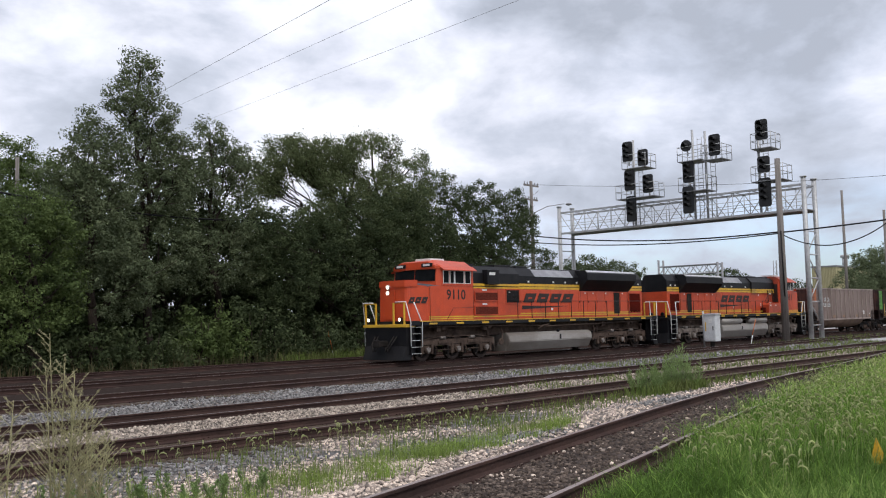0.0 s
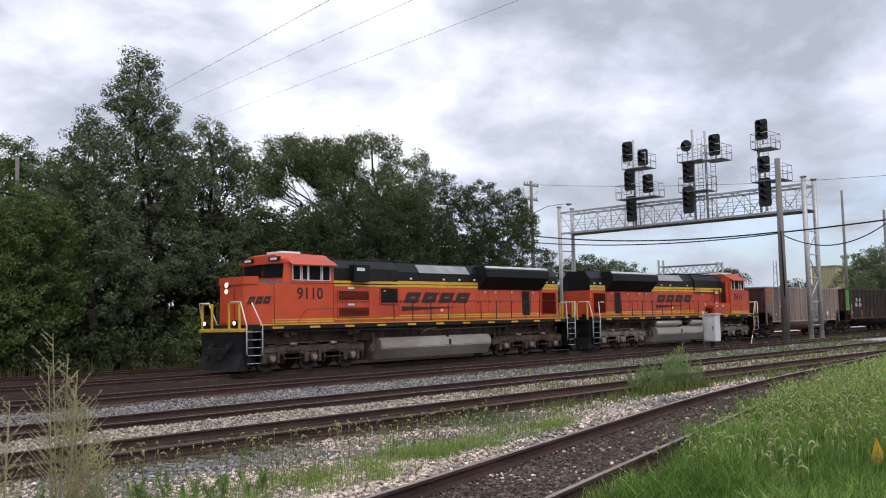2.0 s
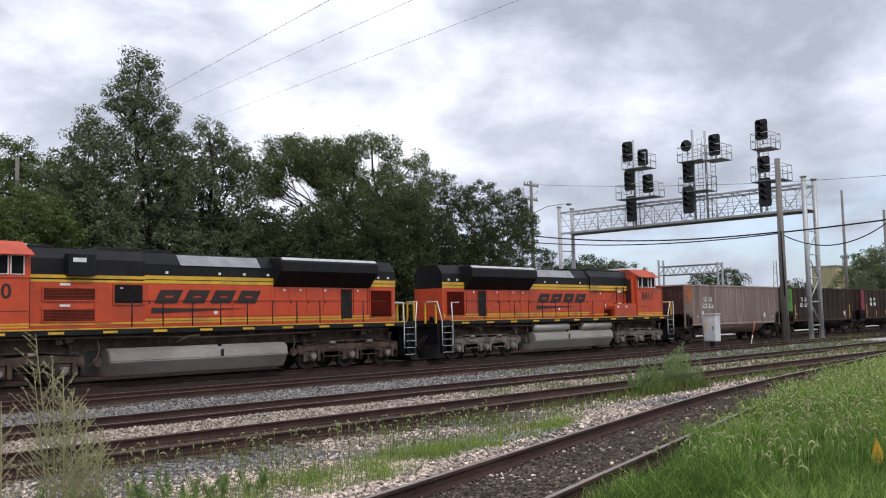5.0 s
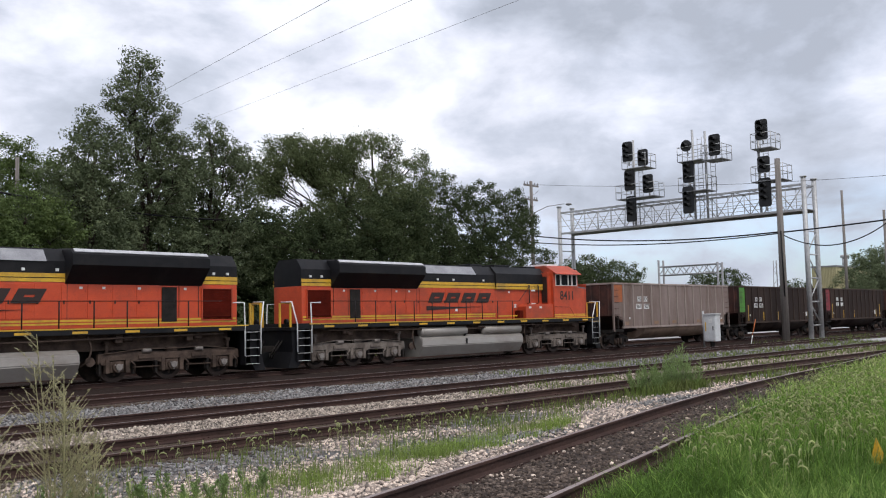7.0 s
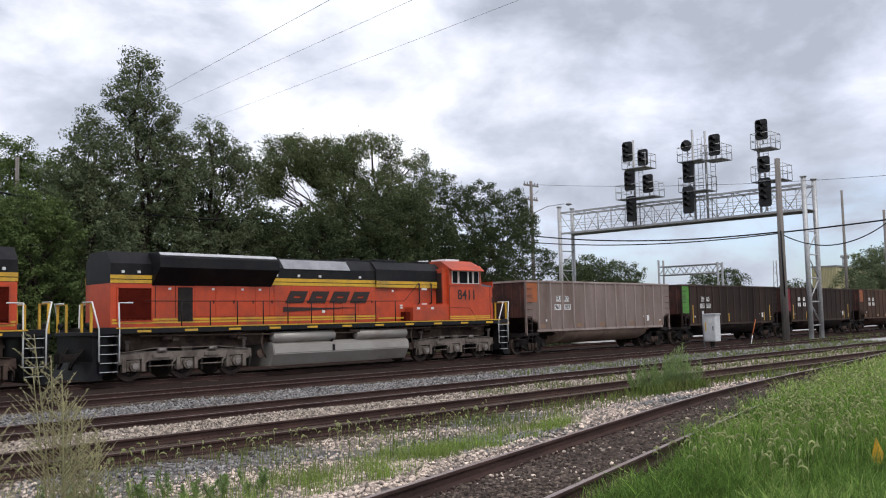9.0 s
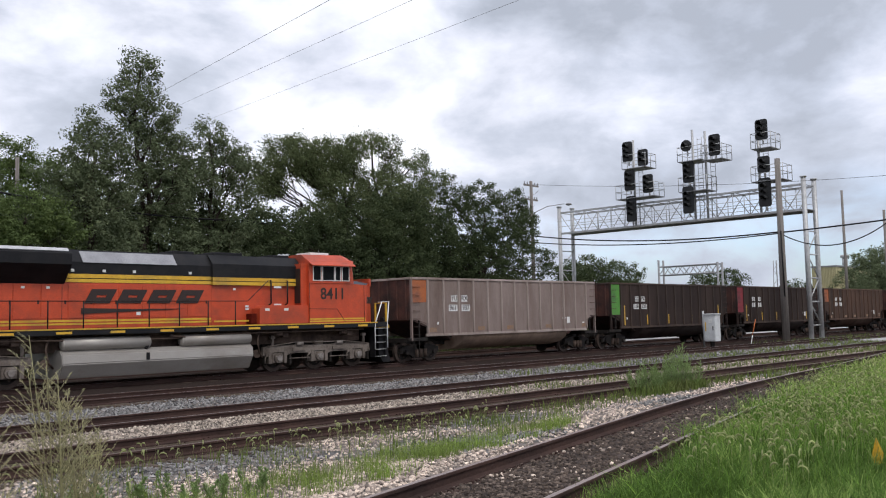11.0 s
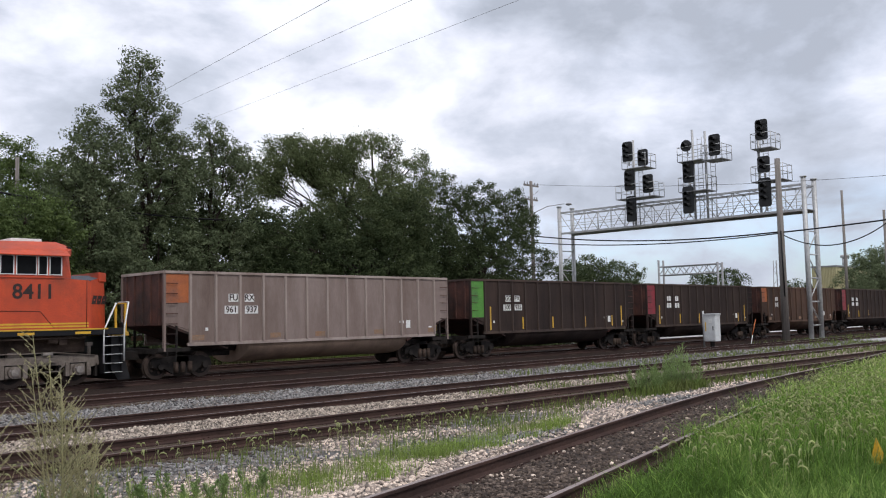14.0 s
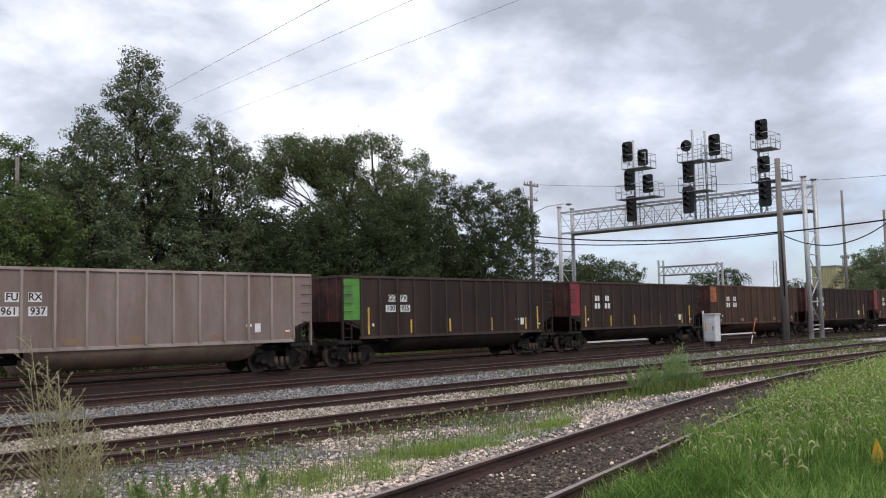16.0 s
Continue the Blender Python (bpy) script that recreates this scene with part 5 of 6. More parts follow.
def relay_cabinet():
    th = thing("relay_cabinet", "pale grey trackside cabinet on a short post", "cabinet")
    x, y = 51.7, 26.4
    bm = bmesh.new()
    rod(bm, (x, y, -0.4), (x, y, 0.3), 0.14, 12)
    part("post", bm, DARK, th)
    bm = bmesh.new()
    box(bm, x - 0.35, x + 0.35, y - 0.38, y + 0.38, 0.22, 1.85, 0, 0.02)
    body = part("body", bm, CABINET, th)
    bm = bmesh.new()
    box(bm, x - 0.4, x + 0.4, y - 0.43, y + 0.43, 1.85, 1.93, 0, 0.015)
    part("lid", bm, CABINET, th)
    bm = bmesh.new()
    box(bm, x - 0.37, x - 0.351, y - 0.33, y + 0.33, 0.32, 1.76, 0, 0.008)
    d = part("door", bm, CABINET, th)
    bm = bmesh.new()
    box(bm, x - 0.4, x - 0.372, y - 0.28, y - 0.23, 0.9, 1.15, 0)
    part("handle", bm, DARK, d, "dark door handle")
    bm = bmesh.new()
    box(bm, x - 0.376, x - 0.371, y - 0.22, y + 0.02, 1.35, 1.6)
    part("notice", bm, WHITE, d, "white notice")
    bm = bmesh.new()
    box(bm, x - 0.376, x - 0.371, y + 0.2, y + 0.27, 0.85, 1.4)
    part("label_strip", bm, YELLOW, d, "yellow label strip")
    bm = bmesh.new()
    rod(bm, (x + 0.1, y + 0.62, -0.3), (x + 0.1, y + 0.62, 2.1), 0.06, 8)
    part("conduit", bm, GALV, th)


relay_cabinet()


def marker_stake(x, y, top, colour, label, lean=0.0):
    th = thing("marker_stake", label, "marker stake")
    z = float(ground_z(x, y))
    bm = bmesh.new()
    rod(bm, (x, y, z - 0.2), (x + lean * 0.4, y, z + (top - z) * 0.4), 0.024, 6)
    part("lower_stake", bm, WHITE, th)
    bm = bmesh.new()
    rod(bm, (x + lean * 0.4, y, z + (top - z) * 0.4), (x + lean, y, top), 0.024, 6)
    part("upper_stake", bm, colour, th)


MARKER_ORANGE = mat("faded orange plastic", (0.6, 0.16, 0.03), (0.5, 0.13, 0.03), rough=0.6, bump=0.05)
MARKER_YELLOW = mat("yellow plastic", (0.8, 0.5, 0.02), (0.7, 0.42, 0.02), rough=0.5, bump=0.05)
marker_stake(55.6, 25.8, 1.5, MARKER_ORANGE, "thin orange and white marker stake beside the track", 0.95)
marker_stake(34.2, 41.5, 1.35, MARKER_ORANGE, "leaning orange marker stake in the grass", -0.5)


def flag(x, y):
    th = thing("marker_flag", "small yellow marker flag standing in the grass", "marker flag")
    z = float(ground_z(x, y))
    bm = bmesh.new()
    rod(bm, (x, y, z - 0.1), (x, y, z + 0.29), 0.006, 5)
    part("wire_stem", bm, GALV_DARK, th)
    bm = bmesh.new()
    crest, belly = bm.verts.new((x + 0.005, y, z + 0.34)), bm.verts.new((x - 0.02, y - 0.05, z + 0.15))
    rim = [bm.verts.new(c) for c in ((x - 0.055, y + 0.045, z + 0.12), (x - 0.03, y + 0.02, z + 0.03), (x + 0.03, y - 0.04, z + 0.02), (x + 0.06, y - 0.055, z + 0.16))]
    for p, q in zip(rim, rim[1:]):
        bm.faces.new((belly, p, q))
    bm.faces.new((belly, rim[3], crest))
    bm.faces.new((belly, crest, rim[0]))
    bmesh.ops.solidify(bm, geom=bm.faces[:], thickness=0.006)
    part("flag_cloth", bm, MARKER_YELLOW, th)


flag(10.85, 3.6)

# ---- distance ----
def far_building():
    th = thing("industrial_building", "pale yellow sheet-metal building beyond the yard", "building")
    SHEET = mat("pale yellow sheet metal", (0.52, 0.47, 0.27), (0.46, 0.41, 0.24), scale=1, rough=0.6, bump=0.05, stretch=(4, 4, 0.3))
    bm = bmesh.new()
    box(bm, 193, 225, 70, 75, -0.5, 11.2)
    part("wall", bm, SHEET, th)
    for k in range(16):
        bm = bmesh.new()
        box(bm, 192.9, 193, 70.1 + k * 0.32, 70.22 + k * 0.32, -0.5, 11.2)
        part("wall_rib", bm, SHEET, th)
    for k in range(14):
        bm = bmesh.new()
        box(bm, 193.4 + k * 2.2, 193.6 + k * 2.2, 69.9, 70, -0.5, 11.2)
        part("wall_rib", bm, SHEET, th)
    bm = bmesh.new()
    box(bm, 192.8, 225.2, 69.8, 75.2, 11.2, 11.5)
    part("roof", bm, GALV_DARK, th)
    bm = bmesh.new()
    rod(bm, (204, 72, 11.4), (204, 72, 13.6), 0.6, 10)
    rod(bm, (204, 72, 13.6), (204, 72, 14.2), 0.95, 10)
    part("roof_vent", bm, GALV, th)


far_building()


def far_gantry():
    th = thing("signal_gantry", "distant galvanised signal bridge behind the train", "signal gantry")
    for x in (104.0, 105.2):
        for y in (52.0, 60.2):
            bm = bmesh.new()
            rod(bm, (x, y, -0.4), (x, y, 9.0 if y > 60 else 8.3), 0.14, 8)
            part("post", bm, GALV_DARK, th)
        for z in (7.0, 8.1):
            bm = bmesh.new()
            rod(bm, (x, 52.0, z), (x, 60.2, z), 0.08, 6)
            part("chord", bm, GALV_DARK, th)
        for k in range(9):
            bm = bmesh.new()
            rod(bm, (x, 52 + k * 0.91, 7.0 if k % 2 else 8.1), (x, 52.91 + k * 0.91, 8.1 if k % 2 else 7.0), 0.05, 6)
            part("diagonal", bm, GALV_DARK, th)


far_gantry()


def lattice_mast(x, y, top):
    th = thing("lattice_mast", "thin distant lattice radio mast", "mast")
    for k in range(3):
        a = k * math.tau / 3
        bm = bmesh.new()
        rod(bm, (x + math.cos(a), y + math.sin(a), -0.5), (x + 0.5 * math.cos(a), y + 0.5 * math.sin(a), top), 0.1, 6)
        part("leg", bm, GALV_DARK, th)
    bm = bmesh.new()
    for k in range(12):
        a, b = k * math.tau / 3, (k + 1) * math.tau / 3
        z0, z1 = top * k / 12, top * (k + 1) / 12
        rod(bm, (x + 0.75 * math.cos(a), y + 0.75 * math.sin(a), z0), (x + 0.75 * math.cos(b), y + 0.75 * math.sin(b), z1), 0.06, 5)
    part("lattice", bm, GALV_DARK, th)


lattice_mast(256.0, 110.0, 17.0)

# pale service road on the far side and a concrete pad by the gantry
bm = bmesh.new()
box(bm, 60, 420, 38.8, 44.5, -0.7, -0.17, 0, 0.05)
tagged(new("pavement", mesh_of(bm, "pavement", CONCRETE)), "pale concrete service road along the tracks", "road", kind="structure")
bm = bmesh.new()
box(bm, 64.5, 74, 20.9, 22.6, -0.5, -0.12, 0, 0.05)
tagged(new("concrete_pad", mesh_of(bm, "concrete_pad", CONCRETE)), "low concrete pad beside the gantry", "concrete pad")


# ---- trees ----
LEAF_DARK = leaf_mat("dark summer leaves", (0.093, 0.117, 0.054), (0.053, 0.074, 0.037))
LEAF_GREY = leaf_mat("grey-green poplar leaves", (0.165, 0.195, 0.11), (0.10, 0.128, 0.07))
LEAF_WILLOW = leaf_mat("olive willow leaves", (0.15, 0.18, 0.085), (0.10, 0.125, 0.06), 0.35, 0.18)
LEAF_LIGHT = leaf_mat("fresh green leaves", (0.14, 0.185, 0.065), (0.085, 0.125, 0.045))


def leaf_cloud(lobes, seed, size, per_m2, droop=0.0, k=50):
    """Small leaves that shell many loose clumps, set through ellipsoid lobes (x, y, z, half width, half height)."""
    r = np.random.default_rng(seed)
    cs = []
    for x, y, z, a, h in lobes:
        n = max(6, int(per_m2 * a * h))
        d = r.normal(size=(n, 3))
        d /= np.linalg.norm(d, axis=1)[:, None]
        rad = r.uniform(0.12, 1.0, n) ** 0.4
        rad *= 1 + 0.16 * np.sin(d[:, 0] * 5 + seed) * np.sin(d[:, 2] * 6 + x) + r.normal(0, 0.05, n)
        cs.append(np.array((x, y, z)) + d * rad[:, None] * np.array((a, a * 0.95, h)) * 1.05)
    c = np.concatenate(cs)
    p = np.repeat(c, k, 0)
    n = len(p)
    big = np.repeat(r.uniform(0.26, 0.56, len(c)), k)[:, None] * max(1.0, size / 0.09)
    o = r.normal(size=(n, 3))
    o /= np.linalg.norm(o, axis=1)[:, None]
    p = p + o * big * r.uniform(0.45, 1.15, n)[:, None] * np.array((1.0, 1.0, 0.72 + 0.3 * droop))
    nrm = o + np.array((0, 0, 0.45)) + r.normal(size=(n, 3)) * 0.55
    nrm /= np.linalg.norm(nrm, axis=1)[:, None]
    u = np.cross(nrm, r.normal(size=(n, 3)))
    u[:, 2] -= droop * 0.5
    u /= np.linalg.norm(u, axis=1)[:, None]
    v = np.cross(nrm, u)
    s = size * r.uniform(0.6, 1.3, n)[:, None]
    q = np.stack([p - u * s, p + v * s * 0.55, p + u * s, p - v * s * 0.55], 1).reshape(-1, 3)
    return q, np.arange(n * 4).reshape(-1, 4)


def limb(bm, p, q, r0, r1, rnd, parts=4, wob=0.25):
    p, q = Vector(p), Vector(q)
    prev, pr = p, r0
    for k in range(1, parts + 1):
        t = k / parts
        c = p.lerp(q, t) + Vector((rnd.uniform(-wob, wob), rnd.uniform(-wob, wob), rnd.uniform(-wob, wob) * 0.4)) * (0 if k == parts else 1)
        rr = r0 + (r1 - r0) * t
        rod(bm, prev, c, pr, 7, rr)
        prev, pr = c, rr


def tree(label, base, lobes, seed, material, size=0.074, per_m2=32, trunk=0.28, droop=0.0):
    th = thing("tree", label, "tree")
    rnd = random.Random(seed)
    z0 = float(ground_z(*base))
    top = max(lobes, key=lambda l: l[2])
    bm = bmesh.new()
    limb(bm, (base[0], base[1], z0 - 0.3), (top[0], top[1], top[2]), trunk, 0.05, rnd, 7, 0.3)
    part("trunk", bm, BARK, th)
    for l in lobes:
        if l is top:
            continue
        t = max(0.12, min(0.8, (l[2] - l[4] - z0) / (top[2] - z0) * 0.8))
        s = Vector((base[0], base[1], z0)).lerp(Vector(top[:3]), t)
        bm = bmesh.new()
        limb(bm, s, (l[0], l[1], l[2] + l[4] * 0.3), trunk * 0.3, 0.02, rnd, 6, 0.32)
        for _ in range(5):
            m = s.lerp(Vector(l[:3]), rnd.uniform(0.4, 0.8))
            limb(bm, m, (l[0] + rnd.uniform(-1, 1) * l[3], l[1] + rnd.uniform(-1, 1) * l[3], l[2] + rnd.uniform(-0.4, 1) * l[4]), trunk * 0.12, 0.01, rnd, 4, 0.25)
        part("limb", bm, BARK, th)
    q, f = leaf_cloud(lobes, seed, size, per_m2, droop, 58 if size < 0.1 else 40)
    part("crown", raw_mesh("crown", q, f, material), None, th)
    return th


def lift(y, rows):
    return [(x, y + dy, z, a, h) for (x, z, a, h), dy in zip(rows, [0.6 * math.sin(3.1 * k) for k in range(len(rows))])]


tree("tall narrow grey-green poplar", (24.0, 44.5), lift(44.5, [(23.4, 15.7, 1.0, 1.2), (22.9, 13.9, 1.5, 1.2), (23.8, 13.3, 1.6, 1.3), (23.3, 11.4, 2.2, 1.6), (25.1, 11.7, 1.2, 1.3), (26.3, 10.6, 1.2, 1.5), (23.9, 9.0, 2.6, 2.1), (24.6, 6.1, 2.8, 2.4)]), 11, LEAF_GREY)
tree("bushy grey-green poplar in full leaf", (20.6, 43.5), lift(43.5, [(20.0, 12.0, 0.7, 1.0), (20.2, 10.5, 1.6, 1.3), (19.2, 8.9, 1.7, 1.4), (20.7, 8.6, 2.0, 1.7), (20.4, 6.1, 2.4, 1.8), (21.6, 4.0, 2.6, 1.7)]), 12, LEAF_GREY)
tree("open grey-green poplar with visible limbs", (28.8, 45.5), lift(45.5, [(28.2, 12.9, 1.0, 1.0), (29.4, 11.6, 1.6, 1.4), (30.2, 11.2, 1.2, 1.6), (27.1, 10.3, 1.7, 2.0), (29.8, 8.6, 2.0, 1.9), (28.8, 5.8, 2.8, 2.3)]), 13, LEAF_GREY, per_m2=32)
tree("dense dark tree behind the poplars", (21.0, 54.0), lift(54, [(20.2, 11.9, 1.5, 1.2), (22.0, 11.4, 1.9, 1.0), (24.3, 10.6, 2.0, 1.2), (20.7, 10.0, 2.7, 1.6), (23.0, 8.0, 4.0, 2.6), (18.0, 8.0, 3.5, 3.0), (20.0, 5.0, 5.0, 3.0)]), 14, LEAF_LIGHT)
tree("broad fresh green shrub tree", (17.0, 42.5), lift(42.5, [(16.7, 7.1, 2.0, 1.3), (15.6, 5.3, 1.8, 1.7), (18.0, 6.2, 1.5, 1.2), (17.4, 3.5, 2.2, 1.7), (15.2, 2.6, 1.9, 1.7), (13.4, 6.0, 2.2, 2.2), (12.8, 3.0, 2.4, 2.0)]), 15, LEAF_LIGHT)
tree("round-topped willow with dark open limbs", (37.2, 46.5), lift(46.5, [(34.6, 12.6, 1.75, 1.25), (33.2, 11.4, 1.1, 1.1), (32.6, 10.5, 0.75, 0.8), (35.8, 13.4, 1.2, 0.7), (36.2, 11.9, 1.2, 0.9), (38.1, 13.0, 1.75, 1.2), (40.1, 13.8, 1.3, 0.9), (37.6, 11.6, 1.3, 0.8), (39.3, 12.3, 1.2, 0.8), (33.6, 10.6, 0.9, 0.6)]), 16, LEAF_WILLOW, 0.068, 64, 0.3, 0.9)
tree("thinly leaved willow with bare twigs", (43.5, 46.9), lift(46.9, [(42.2, 14.6, 1.3, 0.6), (44.0, 14.4, 1.0, 0.8), (44.5, 12.9, 1.7, 0.9), (46.9, 13.7, 0.9, 0.7), (48.1, 12.3, 1.4, 1.0), (47.0, 11.6, 1.3, 0.8), (40.4, 12.2, 0.8, 0.6)]), 26, LEAF_WILLOW, 0.064, 40, 0.24, 0.8)
tree("olive green tree below the willow", (41.5, 45.3), lift(45.3, [(38.4, 10.1, 1.8, 1.2), (42.0, 10.6, 2.4, 1.3), (40.5, 11.4, 1.2, 0.9), (37.0, 10.7, 1.1, 0.9), (44.8, 10.2, 1.7, 1.3), (36.2, 8.6, 1.6, 1.2), (39.5, 8.2, 2.6, 1.5), (43.8, 8.2, 2.4, 1.6)]), 27, LEAF_WILLOW, 0.072, 36, 0.22, 0.5)
tree("dense dark mixed tree", (38.0, 44.0), lift(44, [(38.6, 8.1, 3.0, 2.2), (42.7, 8.6, 2.7, 2.1), (34.9, 6.8, 2.5, 2.1), (31.7, 7.0, 1.9, 1.6), (36.7, 5.1, 3.2, 2.3), (41.1, 5.2, 3.6, 2.4), (32.3, 4.3, 2.4, 2.1)]), 17, LEAF_DARK)
tree("dark green tree at the end of the row", (52.5, 46.0), lift(46, [(49.5, 10.9, 1.1, 1.6), (52.9, 11.3, 1.9, 1.4), (56.6, 10.7, 1.6, 1.7), (51.7, 8.7, 2.5, 2.2), (55.7, 8.0, 2.5, 2.3), (47.9, 7.6, 2.1, 2.5), (52.9, 6.1, 3.5, 2.0), (58.7, 9.1, 1.0, 2.1), (60.6, 6.6, 1.0, 1.3)]), 18, LEAF_DARK, per_m2=32)
tree("dark tree filling the row", (46.0, 48.0), lift(48, [(46.0, 9.3, 2.6, 2.6), (45.0, 5.5, 3.6, 3.0), (50.0, 4.5, 3.6, 3.0), (55.5, 4.3, 3.6, 3.0), (60.0, 3.6, 2.2, 2.4)]), 19, LEAF_DARK, 0.12, 18)
tree("dark tree filling the row", (27.0, 48.0), lift(48, [(26.5, 7.5, 3.4, 3.0), (31.0, 6.0, 3.2, 3.4), (22.0, 6.0, 3.4, 3.2), (36.0, 6.0, 3.2, 3.2), (16.0, 5.5, 3.4, 3.2)]), 20, LEAF_DARK, 0.12, 18)
for k, x in enumerate((15.0, 21.5, 28.0, 34.5, 41.0, 47.5, 54.0)):
    tree("dark backing tree behind the row", (x, 51.5), lift(51.5, [(x, 6.6, 3.6, 2.8), (x + 2.5, 3.6, 3.6, 2.6), (x - 2.0, 3.2, 3.4, 2.4)]), 130 + k, LEAF_DARK, 0.17, 10)
for k, (x, y, z, a, h) in enumerate(((139.6, 95.0, 10.6, 4.7, 2.6), (148.1, 95.0, 9.8, 5.4, 2.4), (133.3, 95.0, 9.8, 3.4, 2.4), (183.8, 90.0, 9.0, 4.2, 2.6), (173.5, 90.0, 8.0, 3.6, 2.4), (197.4, 80.0, 6.8, 3.6, 2.2))):
    tree("distant dark green tree", (x, y), [(x, y, z, a, h), (x + 1, y + 1, z - 3.5, a * 1.2, 3.2), (x - 2, y, z - 5.5, a * 1.2, 3.0)], 40 + k, LEAF_DARK, 0.2, 7)
tree("large spreading tree beyond the train", (184.0, 60.0), lift(60, [(184.8, 9.2, 5.3, 5.0), (173.8, 5.6, 4.0, 4.0), (192.6, 10.5, 4.6, 4.6), (199.3, 5.2, 5.8, 5.8), (182.0, 3.8, 5.0, 4.0), (208.0, 9.0, 6.0, 5.0)]), 50, LEAF_GREY, 0.18, 9, 0.5)


def shrub(x, y, a, h, seed, material, size=0.1, per_m2=14):
    th = thing("shrub", "dense dark undergrowth shrub below the trees", "shrub", group="undergrowth")
    z = float(ground_z(x, y))
    bm = bmesh.new()
    rnd = random.Random(seed)
    for _ in range(5):
        limb(bm, (x + rnd.uniform(-0.3, 0.3), y, z - 0.2), (x + rnd.uniform(-a, a) * 0.7, y + rnd.uniform(-0.5, 0.5), z + h * rnd.uniform(1.0, 1.6)), 0.06, 0.015, rnd, 3, 0.2)
    part("stem", bm, BARK, th)
    q, f = leaf_cloud([(x, y, z + h * 0.95, a, h * 1.05), (x + a * 0.5, y - 0.4, z + h * 0.6, a * 0.8, h * 0.7)], seed, size, per_m2, 0.0, 38)
    part("foliage", raw_mesh("foliage", q, f, material), None, th)


sr = random.Random(6)
for k in range(26):
    shrub(9.5 + k * 2.0 + sr.uniform(-0.5, 0.5), 43.0 + sr.uniform(-0.6, 0.9), sr.uniform(1.4, 2.0), sr.uniform(1.2, 2.0), 60 + k, LEAF_LIGHT if k in (2, 8, 9, 17) else LEAF_DARK)


for k in range(17):
    shrub(8.5 + k * 3.2 + sr.uniform(-0.6, 0.6), 47.5 + sr.uniform(-1.0, 1.0), sr.uniform(2.2, 2.8), sr.uniform(2.2, 3.0), 120 + k, LEAF_DARK, 0.15, 8)

# ---- grass, weeds and stones ----
GRASS = leaf_mat("lush grass", (0.26, 0.41, 0.085), (0.13, 0.26, 0.042), 0.45, 0.4)
GRASS_PALE = leaf_mat("seeding pale green grass", (0.40, 0.50, 0.17), (0.25, 0.37, 0.09), 0.45, 0.4)
GRASS_DEEP_SHADE = leaf_mat("deep green shaded grass", (0.14, 0.24, 0.055), (0.08, 0.15, 0.03), 0.4, 0.4)
GRASS_TUFT = leaf_mat("green ballast grass", (0.27, 0.39, 0.085), (0.19, 0.25, 0.075), 0.45, 0.4)
GRASS_THIN = leaf_mat("thin trackside grass", (0.13, 0.20, 0.04), (0.17, 0.18, 0.075), 0.35)
GRASS_DRY = leaf_mat("dry straw grass", (0.17, 0.14, 0.08), (0.08, 0.08, 0.04), 0.3)
SEED = leaf_mat("pale foxtail seed heads", (0.48, 0.50, 0.27), (0.37, 0.41, 0.19), 0.5)
WEED = leaf_mat("grey-green weed leaves", (0.50, 0.46, 0.30), (0.38, 0.37, 0.21), 0.5)
WEED_GREEN = leaf_mat("feathery green weed leaves", (0.32, 0.43, 0.18), (0.22, 0.31, 0.12), 0.5)


def blades(px, py, pz, height, width, lean, r):
    """Tapered bent blades: five vertices, two faces each."""
    n = len(px)
    a = r.uniform(0, math.tau, n)
    side = np.stack([np.cos(a), np.sin(a), np.zeros(n)], -1) * (width / 2)[:, None]
    b = a + math.pi / 2 + r.normal(0, 0.4, n)
    out = np.stack([np.cos(b), np.sin(b), np.zeros(n)], -1) * (height * lean)[:, None]
    root = np.stack([px, py, pz], -1)
    up = np.zeros((n, 3))
    up[:, 2] = height
    mid = root + up * 0.55 + out * 0.25
    tip = root + up * (1 - 0.25 * lean)[:, None] + out
    v = np.stack([root - side, root + side, mid + side * 0.8, mid - side * 0.8, tip + side * 0.12, tip - side * 0.12], 1).reshape(-1, 3)
    i = np.arange(n)[:, None] * 6
    f = np.concatenate([i + np.array([[0, 1, 2, 3]]), i + np.array([[3, 2, 4, 5]])])
    return v, f


def stuff(name, v, f, material, label, category):
    ob = new(name, raw_mesh(name, v, f, material))
    return tagged(ob, label, category, kind="stuff")


